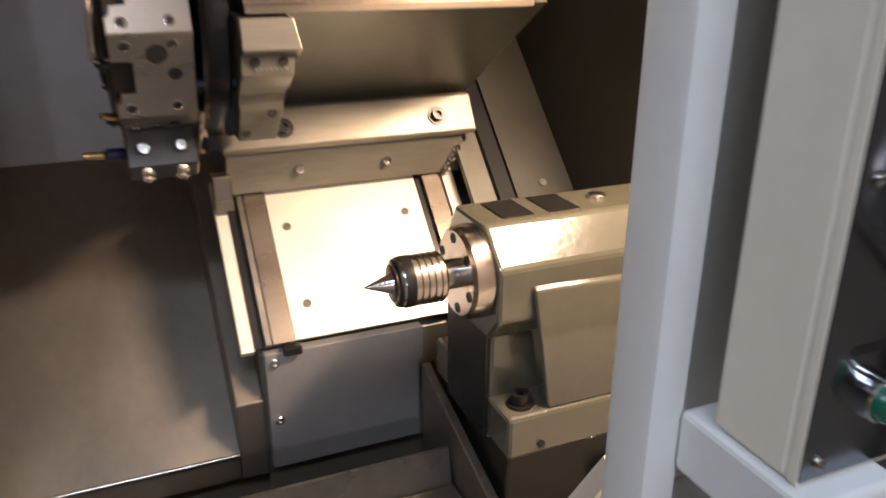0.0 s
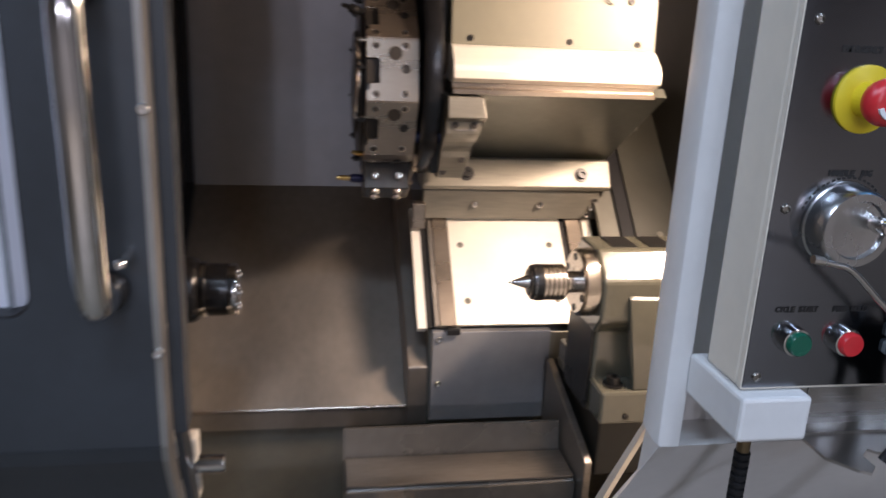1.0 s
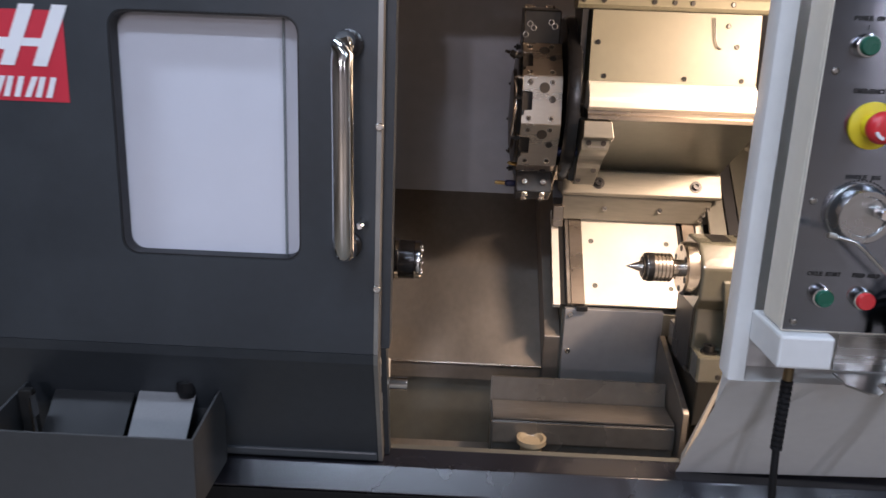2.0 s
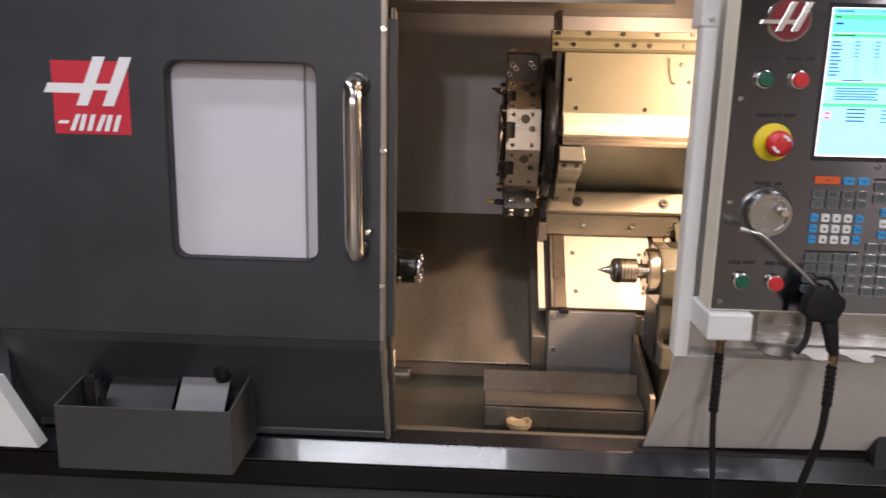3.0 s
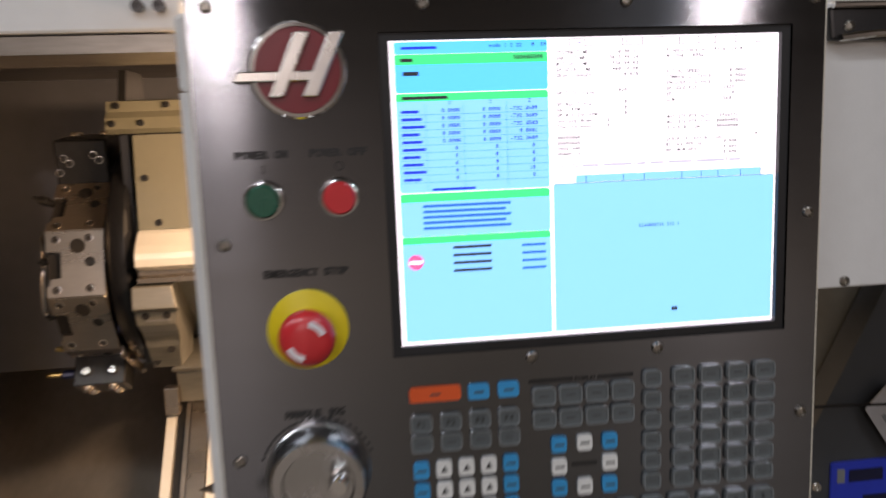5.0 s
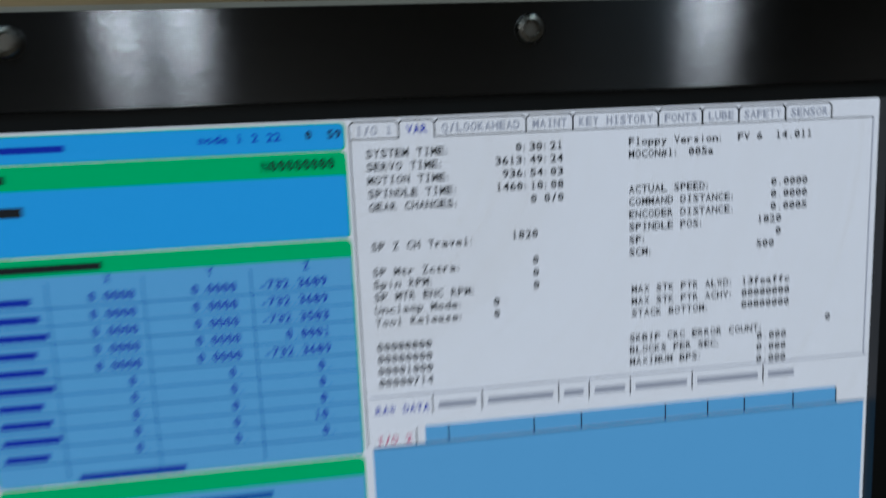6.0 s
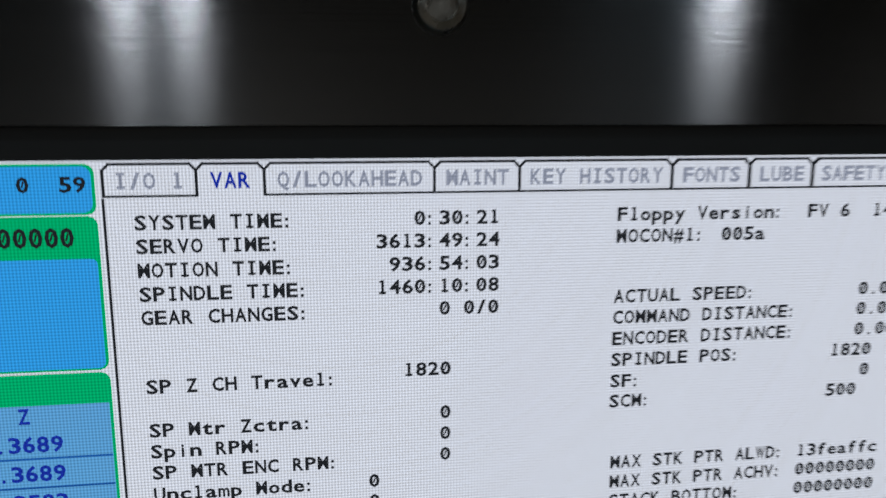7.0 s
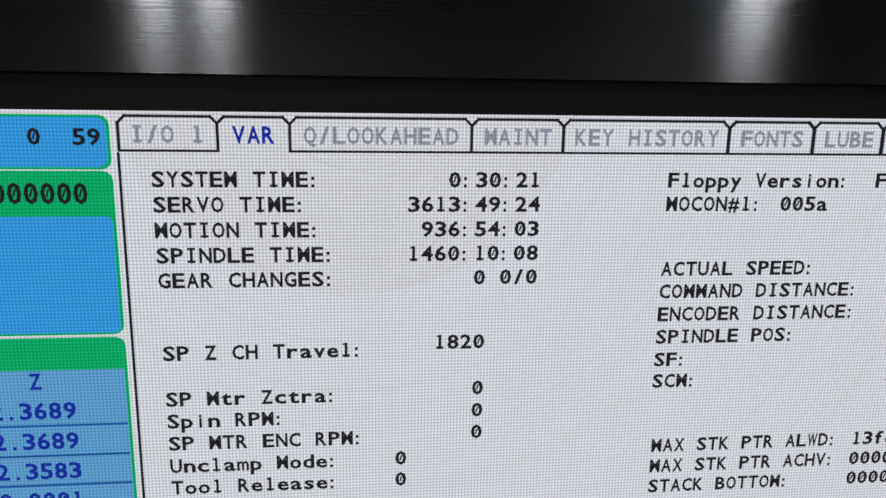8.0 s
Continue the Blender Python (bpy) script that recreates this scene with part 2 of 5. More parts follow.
def lathe(bm, prof, at, way="x", seg=32):
    """A turned body: pairs of (distance along the axis, radius) from the place at."""
    rot = {"x": Matrix(((0, 0, 1), (1, 0, 0), (0, 1, 0))), "y": Matrix(((1, 0, 0), (0, 0, 1), (0, -1, 0))), "z": Matrix.Identity(3)}[way]
    rings = []
    for s, r in prof:
        r = max(r, 1e-5)
        rings.append([bm.verts.new(rot @ Vector((r * math.cos(2 * math.pi * i / seg), r * math.sin(2 * math.pi * i / seg), s)) + Vector(at)) for i in range(seg)])
    for u, v in zip(rings, rings[1:]):
        for i in range(seg):
            bm.faces.new((u[i], u[(i + 1) % seg], v[(i + 1) % seg], v[i]))
    bm.faces.new(rings[0][::-1])
    bm.faces.new(rings[-1])
    return bm


def T(*a, **k):
    return lathe(bmesh.new(), *a, **k)


def tube(bm, pts, r, seg=12, smooth=4):
    """A round rod or hose along the points, with its bends rounded."""
    pts = [Vector(p) for p in pts]
    if smooth:
        out = []
        ext = [2 * pts[0] - pts[1]] + pts + [2 * pts[-1] - pts[-2]]
        for i in range(1, len(ext) - 2):
            p0, p1, p2, p3 = ext[i - 1:i + 3]
            for k in range(smooth):
                t = k / smooth
                out.append(0.5 * (2 * p1 + (p2 - p0) * t + (2 * p0 - 5 * p1 + 4 * p2 - p3) * t * t + (3 * p1 - p0 - 3 * p2 + p3) * t ** 3))
        pts = out + [pts[-1]]
    rings, up = [], Vector((0.13, 0.31, 0.94))
    for i, p in enumerate(pts):
        d = (pts[min(i + 1, len(pts) - 1)] - pts[max(i - 1, 0)]).normalized()
        u = d.cross(up).normalized()
        v = d.cross(u)
        rings.append([bm.verts.new(p + r * (math.cos(2 * math.pi * k / seg) * u + math.sin(2 * math.pi * k / seg) * v)) for k in range(seg)])
    for a, b in zip(rings, rings[1:]):
        for k in range(seg):
            bm.faces.new((a[k], a[(k + 1) % seg], b[(k + 1) % seg], b[k]))
    bm.faces.new(rings[0])
    bm.faces.new(rings[-1][::-1])
    return bm


def rounded(x0, x1, z0, z1, r, n=6):
    out = []
    for cx, cz, a in ((x1 - r, z1 - r, 0), (x0 + r, z1 - r, 90), (x0 + r, z0 + r, 180), (x1 - r, z0 + r, 270)):
        out += [(cx + r * math.cos(radians(a + 90 * k / n)), cz + r * math.sin(radians(a + 90 * k / n))) for k in range(n + 1)]
    return out


def ring_plate(bm, outer, inner, y0, y1):
    """A plate in the x-z plane with an opening; both outlines have the same count of points."""
    n = len(outer)
    rows = [[bm.verts.new((p[0], y, p[1])) for p in o] for y in (y0, y1) for o in (outer, inner)]
    of, inf, ob, ib = rows
    for i in range(n):
        j = (i + 1) % n
        bm.faces.new((of[i], of[j], inf[j], inf[i]))
        bm.faces.new((ob[j], ob[i], ib[i], ib[j]))
        bm.faces.new((of[j], of[i], ob[i], ob[j]))
        bm.faces.new((inf[i], inf[j], ib[j], ib[i]))
    return bm


def screw_mesh(name, r, h, way="y", socket=True, mat=None):
    """A cap or button screw whose head looks along the axis's negative side, with a socket."""
    bm = bmesh.new()
    prof = [(0, r), (-h * 0.6, r), (-h, r * 0.78)]
    if socket:
        prof += [(-h, r * 0.48), (-h * 0.45, r * 0.42)]
    lathe(bm, prof, (0, 0, 0), way, 14)
    return mesh_of(name, bm, mat or SCREW, True)


GLYPHS = {}


def glyph(ch):
    if ch not in GLYPHS:
        cu = bpy.data.curves.new("glyph", "FONT")
        cu.body, cu.size, cu.resolution_u, cu.offset = ch, 1.0, 2, 0.026
        tmp = bpy.data.objects.new("glyph", cu)
        scene.collection.objects.link(tmp)
        bpy.context.view_layer.update()
        me = bpy.data.meshes.new_from_object(tmp.evaluated_get(bpy.context.evaluated_depsgraph_get()))
        vs = np.array([v.co[:2] for v in me.vertices]) if len(me.vertices) else np.zeros((0, 2))
        fs = [tuple(p.vertices) for p in me.polygons]
        if ch in "I1l" and len(vs):
            # a fixed-pitch display face: feet on the narrow characters
            mid, top = (vs[:, 0].max() + vs[:, 0].min()) / 2, vs[:, 1].max()
            mid = vs[:, 0].max() - 0.07 if ch == "1" else mid
            bars = [(mid - 0.20, mid + 0.20, 0.0, 0.11)]
            bars.append((mid - 0.20, mid + 0.20, top - 0.11, top) if ch == "I" else (mid - 0.17, mid, top - 0.12, top - 0.02))
            for x0, x1, y0, y1 in bars:
                n = len(vs)
                vs = np.vstack([vs, [(x0, y0), (x1, y0), (x1, y1), (x0, y1)]])
                fs.append((n, n + 1, n + 2, n + 3))
        if ch == "0" and len(vs):
            mx, my, n = vs[:, 0].mean(), vs[:, 1].max() / 2, len(vs)
            vs = np.vstack([vs, [(mx - 0.075, my - 0.13), (mx - 0.01, my - 0.16), (mx + 0.075, my + 0.13), (mx + 0.01, my + 0.16)]])
            fs.append((n, n + 1, n + 2, n + 3))
        GLYPHS[ch] = (vs, fs)
        bpy.data.objects.remove(tmp)
        bpy.data.meshes.remove(me)
        bpy.data.curves.remove(cu)
    return GLYPHS[ch]


def writing(name, s, x, z, y, pitch, h, mat, parent, fill=0.88, label="", bold=0.0):
    """A line of fixed-pitch characters on a plane that faces -y; x and z are its left end and its base line."""
    bm = bmesh.new()
    for i, ch in enumerate(s):
        if ch == " ":
            continue
        vs, fs = glyph(ch)
        if not len(vs):
            continue
        lo, hi = vs[:, 0].min(), vs[:, 0].max()
        w = hi - lo
        kx = pitch * fill / 0.62
        if ch not in ".:,!I1il|'" or w > 0.5:
            kx = min(kx, pitch * fill / max(w, 0.3)) if w > 0.55 else pitch * fill / max(w, 0.42)
        mid = (lo + hi) / 2 + (0.16 if ch == ":" else 0.0)
        for n, d in enumerate((-bold, 0.0, bold) if bold else (0.0,)):
            made = [bm.verts.new((x + (i + 0.5) * pitch + (v[0] - mid) * kx + d, y - 0.00004 * n, z + v[1] * h / 0.72 + d * 0.5)) for v in vs]
            for f in fs:
                bm.faces.new([made[k] for k in f])
    bmesh.ops.translate(bm, vec=-ORIGIN[parent], verts=bm.verts)
    me = bpy.data.meshes.new(name)
    for f in bm.faces:
        f.normal_update()
        if f.normal.y > 0:
            f.normal_flip()
    bm.to_mesh(me)
    bm.free()
    me.materials.append(mat)
    o = new(name, me)
    o.parent = parent
    ORIGIN[o] = ORIGIN[parent]
    return tagged(o, label)


def flat(name, pts, y, mat, parent, label="", thick=0.0002):
    """A thin printed or lit patch that faces -y."""
    return part(name, P(pts, "y", y, y + thick), mat, parent, label)


def rect(x0, x1, z0, z1):
    return [(x0, z0), (x1, z0), (x1, z1), (x0, z1)]


# ---- the shop ----
solid("floor", B(-7, 7, -11, 5, -0.1, 0), CONCRETE, "worn tan concrete shop floor", "floor", "structure")
solid("wall_north", B(-7, 7, 4.0, 4.15, 0, 3.6), WALLP, "cream painted shop wall behind the lathe", "wall", "structure")
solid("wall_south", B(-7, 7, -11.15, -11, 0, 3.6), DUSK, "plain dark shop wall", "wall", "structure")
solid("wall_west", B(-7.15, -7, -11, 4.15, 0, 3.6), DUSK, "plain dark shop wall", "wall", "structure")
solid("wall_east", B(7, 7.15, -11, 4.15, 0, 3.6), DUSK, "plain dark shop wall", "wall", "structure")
solid("ceiling", B(-7.15, 7.15, -11.15, 4.15, 3.6, 3.7), CEIL, "plain grey shop ceiling", "ceiling", "structure")
for lx, ly, power, yaw in ROWS:
    f = thing("ceiling_light", (0, 0, 0), "white fluorescent fitting with two tubes under the ceiling", "ceiling light", "shop lights")
    part("housing", B(-0.13, 0.13, -0.7, 0.7, -0.10, 0.0, bevel=0.01), WHITE, f)
    for d in (-0.06, 0.06):
        part("tube", T([(-0.65, 0.013), (0.65, 0.013)], (d, 0, -0.125), "y", 12), TUBE, f)
    if ly < -7:
        for d in (-0.5, 0.5):
            part("hanger_rod", B(-0.006, 0.006, d - 0.006, d + 0.006, 0.0, 0.52), WHITE, f)
    f.matrix_world = pose(lx, ly, 3.6 if ly > -7 else 3.08, 0, 0, -yaw)


def hexa(bm, pts):
    """A block from eight corners: four of one face, then the four opposite."""
    v = [bm.verts.new(p) for p in pts]
    for f in ((0, 1, 2, 3), (7, 6, 5, 4), (0, 4, 5, 1), (1, 5, 6, 2), (2, 6, 7, 3), (3, 7, 4, 0)):
        bm.faces.new([v[i] for i in f])
    return bm


def slab(x0, x1, s0, s1, t, y0=0.655, z0=0.920):
    """A flat bar that lies on the 45-degree bed, from s0 to s1 up the slope, t thick."""
    d = t * 0.7071
    return P([(y0 + s0, z0 + s0), (y0 + s1, z0 + s1), (y0 + s1 - d, z0 + s1 + d), (y0 + s0 - d, z0 + s0 + d)], "x", x0, x1)


# ---- enclosure of the lathe ----
enc = thing("lathe_enclosure", (-0.6, 0.6, 0), "white and charcoal sheet-metal enclosure of a slant-bed lathe", "machine housing")
post = bmesh.new()
prism(post, [(-0.299, 0.165), (-0.3170, 0.141), (-0.3180, 0.136), (-0.3215, 0.098), (-0.3200, 0.0915), (-0.3150, 0.088), (-0.3045, 0.087), (-0.297, 0.087), (-0.295, 0.090), (-0.2935, 0.165)], "z", 1.006, 1.588)
part("post", post, WHITE, enc, "white rounded post beside the door opening", smooth=True)
part("front_panel", B(-0.2933, 0.190, 0.145, 0.165, 1.006, 1.66), WHITE, enc)
low = bmesh.new()
hexa(low, [(-0.3195, 0.089, 1.0055), (0.190, 0.089, 1.0055), (0.1885, 0.150, 0.930), (-0.312, 0.150, 0.930),
           (-0.299, 0.165, 1.0055), (0.190, 0.165, 1.0055), (0.1885, 0.175, 0.930), (-0.293, 0.175, 0.930)])
hexa(low, [(-0.312, 0.150, 0.930), (0.1885, 0.150, 0.930), (0.186, 0.30, 0.732), (-0.312, 0.30, 0.720),
           (-0.293, 0.175, 0.930), (0.1885, 0.175, 0.930), (0.186, 0.325, 0.732), (-0.298, 0.325, 0.720)])
part("lower_panel", low, WHITE, enc, "white panel that slopes in towards the sill")
lret = bmesh.new()
hexa(lret, [(-0.292, 0.168, 1.0), (-0.284, 0.168, 1.0), (-0.288, 0.328, 0.722), (-0.296, 0.328, 0.722),
            (-0.274, 0.20, 1.0), (-0.266, 0.20, 1.0), (-0.278, 0.36, 0.722), (-0.286, 0.36, 0.722)])
part("post_return", lret, BEIGE, enc)
brk = P([(-0.322, 1.5895), (-0.290, 1.5895), (-0.290, 1.66), (-0.322, 1.652)], "y", 0.10, 0.165, bevel=0.004)
part("post_bracket", brk, WHITE, enc, "white bracket on top of the post")
for bz in (1.602, 1.642):
    part("bracket_bolt", T([(0, 0.004), (-0.003, 0.004), (-0.004, 0.0025)], (-0.306, 0.0995, bz), "y", 12), SCREW, enc)
rail = P([(0.215, 1.655), (0.215, 1.69), (0.235, 1.70), (0.33, 1.70), (0.33, 1.655)], "x", -1.9, -0.335, bevel=0.003)
part("top_rail", rail, WHITE, enc, "long white door rail over the opening")
part("rail_underside", P([(0.22, 1.636), (0.22, 1.653), (0.34, 1.653), (0.34, 1.636)], "x", -1.9, -0.34), SHEET, enc)
for rx in (-0.375, -0.355):
    part("rail_bolt", T([(0, 0.006), (-0.006, 0.006), (-0.006, 0.003), (-0.002, 0.0028)], (rx, 0.214, 1.678), "y", 14), BLACKOX, enc)
beacon = bmesh.new()
lathe(beacon, [(0, 0.014), (0.03, 0.014), (0.034, 0.012)], (-0.318, 0.23, 1.678), "z", 18)
part("switch_body", beacon, BLACK, enc)
part("switch_cap", T([(0.034, 0.012), (0.05, 0.012), (0.054, 0.008)], (-0.318, 0.23, 1.678), "z", 18), RED, enc)
part("roof", B(-1.9, 0.62, 0.34, 1.15, 1.6885, 1.70, bevel=0.002), WHITE, enc)
part("roof_inside", B(-1.01, 0.165, 0.34, 1.08, 1.684, 1.688), SHEET, enc)
part("left_inner_wall", B(-1.013, -0.983, 0.352, 1.08, 0.55, 1.683), SHEET, enc, "oily steel wall round the spindle")
# added pale sheet: the work light on the lower wall, put into colour
part("lit_wall_patch", P([(0.36, 0.56), (0.64, 0.56), (0.64, 0.72), (0.83, 0.87), (0.83, 0.94), (0.36, 1.0)], "x", -0.9825, -0.979), BEIGE, enc, "pale patch standing for the lit wall below the spindle")
part("wall_seam", B(-0.981, -0.963, 1.062, 1.078, 1.09, 1.682), RUBBER, enc)
seam = P([(0.66, 0.772), (1.075, 1.092), (1.075, 1.11), (0.66, 0.79)], "x", -0.981, -0.963)
part("chute_seam", seam, RUBBER, enc)
part("back_wall", B(-1.013, 0.195, 1.08, 1.11, 0.55, 1.683), BACK, enc, "dull grey inner back wall")
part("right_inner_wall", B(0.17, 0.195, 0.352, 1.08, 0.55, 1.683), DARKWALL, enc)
part("left_front_skin", B(-1.9, -1.0, 0.315, 0.33, 0.66, 1.66), CHARCOAL, enc)
part("tub_floor", B(-1.01, 0.169, 0.30, 1.08, 0.53, 0.55), GREY, enc)
part("tub_front", B(-1.01, 0.169, 0.335, 0.35, 0.53, 0.72), GREY, enc)
part("tub_back", B(-0.982, -0.13, 0.675, 0.69, 0.55, 0.735), GREY, enc)
chute = P([(0.655, 0.766), (1.08, 1.092), (1.08, 1.078), (0.662, 0.757), (0.662, 0.727), (0.655, 0.727)], "x", -0.982, -0.537)
part("chip_chute", chute, CHUTE, enc, "sloping galvanised chip chute with a folded lip")
part("chute_divider", P([(0.650, 0.728), (0.650, 0.845), (1.078, 1.172), (1.078, 0.9), (0.72, 0.728)], "x", -0.536, -0.499, bevel=0.002), CHUTE, enc)
part("chute_fold", tube(bmesh.new(), [(-0.981, 0.6545, 0.7655), (-0.75, 0.6545, 0.7655), (-0.538, 0.6545, 0.7655)], 0.0028, 8, 1), STEEL, enc, "bright round fold along the lip of the chute")
part("sill", P([(0.2375, 0.682), (0.2715, 0.7195), (0.334, 0.7208), (0.334, 0.70), (0.262, 0.663)], "x", -1.85, 0.189, bevel=0.002), SILLM, enc, "glossy black sill along the front")
part("sill_face", P([(0.236, 0.628), (0.236, 0.680), (0.2590, 0.659), (0.30, 0.65), (0.30, 0.618), (0.245, 0.618)], "x", -1.85, 0.189, bevel=0.002), SILLFACE, enc, "front face of the black sill, darkened for its dim reflection")
part("lower_front", B(-1.85, 0.10, 0.250, 0.26, 0.0, 0.616), CHARCOAL, enc)
side = [(-0.04, 0.0), (0.62, 1.385), (0.478, 1.385), (0.262, 0.963), (0.165, 0.775), (0.165, 0.70), (0.12, 0.64), (-0.16, 0.0)]
part("side_panel", P(side, "y", 0.262, 0.30), CHARCOAL, enc, "charcoal panel with slanting edges")
part("olive_panel", P([(0.165, 0.76), (0.20, 0.76), (0.42, 0.985), (0.60, 1.36), (0.60, 1.66), (0.165, 1.66)], "y", 0.305, 0.33), GREY, enc)
part("left_wedge", P([(-2.05, 0.735), (-1.575, 0.735), (-1.655, 0.88), (-2.05, 0.88)], "y", 0.150, 0.184), WHITE, enc)
part("rear_body", B(-1.9, 0.30, 1.12, 1.5, 0.0, 1.66), CHARCOAL, enc)
SC8 = screw_mesh("screw", 0.0065, 0.004)
SCD = screw_mesh("dark_screw", 0.0050, 0.0030, mat=BLACKOX)
for sx, sz in ((0.270, 0.905), (0.255, 0.872), (0.374, 1.094), (0.356, 1.063), (0.30, 0.80)):
    put("screw", SC8, (sx, 0.262, sz), enc)
part("mesh_filter", B(-0.80, -0.62, 0.45, 0.62, 1.70, 1.74, bevel=0.003), GREY, enc)
part("roof_fitting", T([(0, 0.018), (0.03, 0.018), (0.03, 0.01), (0.06, 0.01)], (-0.43, 0.5, 1.70), "z", 16), BLACKOX, enc)

# ---- machine bed and covers ----
bed = thing("lathe_bed", (-0.33, 0.75, 0.55), "slanted machine bed with way covers and bright guide rails", "machine bed")
part("bed_body", P([(0.662, 0.55), (0.662, 0.905), (0.845, 1.088), (1.075, 1.088), (1.075, 0.55)], "x", -0.498, -0.12), GREY, bed)
part("cover_plate", slab(-0.449, -0.222, 0.002, 0.168, 0.006), PLATE, bed, "bright flat way cover with countersunk screws")
part("guide_rail", slab(-0.522, -0.506, -0.004, 0.175, 0.014), PLATE, bed, "ground guide rail")
part("rail_seal", slab(-0.505, -0.490, 0.0, 0.172, 0.004), BLACKOX, bed)
part("rail_seal", slab(-0.4895, -0.482, 0.0, 0.172, 0.012), SHEET, bed)
part("way_strip", slab(-0.480, -0.451, 0.0, 0.172, 0.012), STEEL, bed, "ground steel way strip")
part("way_seal", slab(-0.2215, -0.211, 0.0, 0.17, 0.004), BLACKOX, bed)
part("way_strip", slab(-0.210, -0.182, 0.0, 0.172, 0.013), STEEL, bed)
part("guide_rail", slab(-0.178, -0.160, 0.0, 0.175, 0.014), PLATE, bed)
part("wiper", B(-0.470, -0.445, 0.633, 0.648, 0.914, 0.926, bevel=0.002), BLACKOX, bed)
part("box_cover", B(-0.494, -0.272, 0.643, 0.660, 0.739, 0.917, bevel=0.0015), BOXM, bed, "grey sheet cover box with button screws")
for sx, sz in ((-0.482, 0.903), (-0.481, 0.815)):
    put("screw", SC8, (sx, 0.643, sz), bed)
CSK = bmesh.new()
lathe(CSK, [(0, 0.0062), (-0.0012, 0.0062), (-0.0012, 0.0045), (-0.0004, 0.003)], (0, 0, 0), "y", 14)
bmesh.ops.rotate(CSK, matrix=Matrix.Rotation(radians(-45), 3, "X"), verts=CSK.verts)
CSK = mesh_of("countersunk_screw", CSK, GREY)
for sx, s in ((-0.428, 0.120), (-0.250, 0.120), (-0.424, 0.036), (-0.250, 0.036)):
    put("countersunk_screw", CSK, (sx, 0.655 + s - 0.0042, 0.920 + s + 0.0042), bed)
part("wiper_strip", P([(0.800, 1.090), (0.785, 1.150), (0.800, 1.152), (0.83, 1.09)], "x", -0.500, -0.150, bevel=0.001), OILBAR, bed, "wiper strip with a scuffed face")
part("end_block", B(-0.522, -0.497, 0.775, 0.80, 1.075, 1.125, bevel=0.002), STEEL, bed)
part("ledge_bar", P([(0.778, 1.152), (0.772, 1.160), (0.800, 1.208), (0.86, 1.208), (0.86, 1.152)], "x", -0.505, -0.133, bevel=0.002), OILBAR, bed, "thick ledge bar with two cap bolts")
BOLT = bmesh.new()
lathe(BOLT, [(0, 0.014), (-0.002, 0.014), (-0.002, 0.009), (-0.010, 0.009), (-0.010, 0.0045), (-0.005, 0.004)], (0, 0, 0), "y", 18)
bmesh.ops.rotate(BOLT, matrix=Matrix.Rotation(radians(-30), 3, "X"), verts=BOLT.verts)
BOLT = mesh_of("cap_bolt", BOLT, BLACKOX, True)
for sx in (-0.193, -0.420):
    put("cap_bolt", BOLT, (sx, 0.784, 1.182), bed)
for sx in (-0.40, -0.27):
    put("screw", SC8, (sx, 0.787, 1.122), bed)
for sx in (-0.165, -0.158, -0.172):
    put("screw", SC8, (sx, 0.79, 1.115 + (sx + 0.165) * 2), bed)
part("apron", P([(0.585, 1.352), (0.835, 1.200), (0.845, 1.21), (0.60, 1.365)], "x", -0.48, -0.130), APRONM, bed, "dull sloping apron under the slide")
part("slant_cover", P([(0.60, 0.96), (0.98, 1.34), (0.987, 1.333), (0.607, 0.953)], "x", -0.093, 0.003), SLANT, bed, "sloping grey cover at the end of the bed")
# black strip painted in for the shaded gap beside the cover
part("slant_gap", P([(0.61, 0.962), (0.98, 1.332), (0.987, 1.325), (0.617, 0.955)], "x", -0.119, -0.094), RUBBER, bed)
part("slant_inner", P([(0.61, 0.95), (0.98, 1.32), (0.987, 1.313), (0.617, 0.943)], "x", -0.158, -0.120), GREY, bed)
for sx, sy in ((-0.045, 0.72), (-0.045, 0.90)):
    put("screw", CSK, (sx, sy - 0.001, sy + 0.361), bed)
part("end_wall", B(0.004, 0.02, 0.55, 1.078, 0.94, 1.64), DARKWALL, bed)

slide = thing("cross_slide", (-0.32, 0.63, 1.355), "cream-painted cross slide cover with screwed top strip", "machine slide")
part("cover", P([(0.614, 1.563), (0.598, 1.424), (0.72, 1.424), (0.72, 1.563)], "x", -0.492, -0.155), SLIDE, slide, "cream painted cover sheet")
# near-white material paints the highlight that runs along the roll
part("rolled_edge", P([(0.598, 1.4235), (0.589, 1.4195), (0.570, 1.404), (0.562, 1.394), (0.560, 1.386), (0.560, 1.374), (0.572, 1.367), (0.62, 1.367), (0.62, 1.4235)], "x", -0.493, -0.154, bevel=0.001, seg=1), PLATE, slide, "rolled edge below the cover, near-white for its highlight")
part("lower_lip", P([(0.574, 1.3665), (0.574, 1.360), (0.563, 1.357), (0.563, 1.350), (0.60, 1.346), (0.72, 1.346), (0.72, 1.3665)], "x", -0.492, -0.160), STEEL, slide, "narrow steel lip")
strip = [(0.607, 1.565), (0.596, 1.572), (0.601, 1.588), (0.612, 1.597), (0.612, 1.612), (0.66, 1.616), (0.66, 1.565)]
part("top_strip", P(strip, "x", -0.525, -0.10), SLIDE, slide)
for sx in (-0.515, -0.475, -0.375, -0.335, -0.30, -0.22):
    put("screw", SCD, (sx, 0.598, 1.580), slide)
for sx in (-0.51, -0.44, -0.36, -0.28, -0.20):
    put("screw", SCD, (sx, 0.610, 1.606), slide)
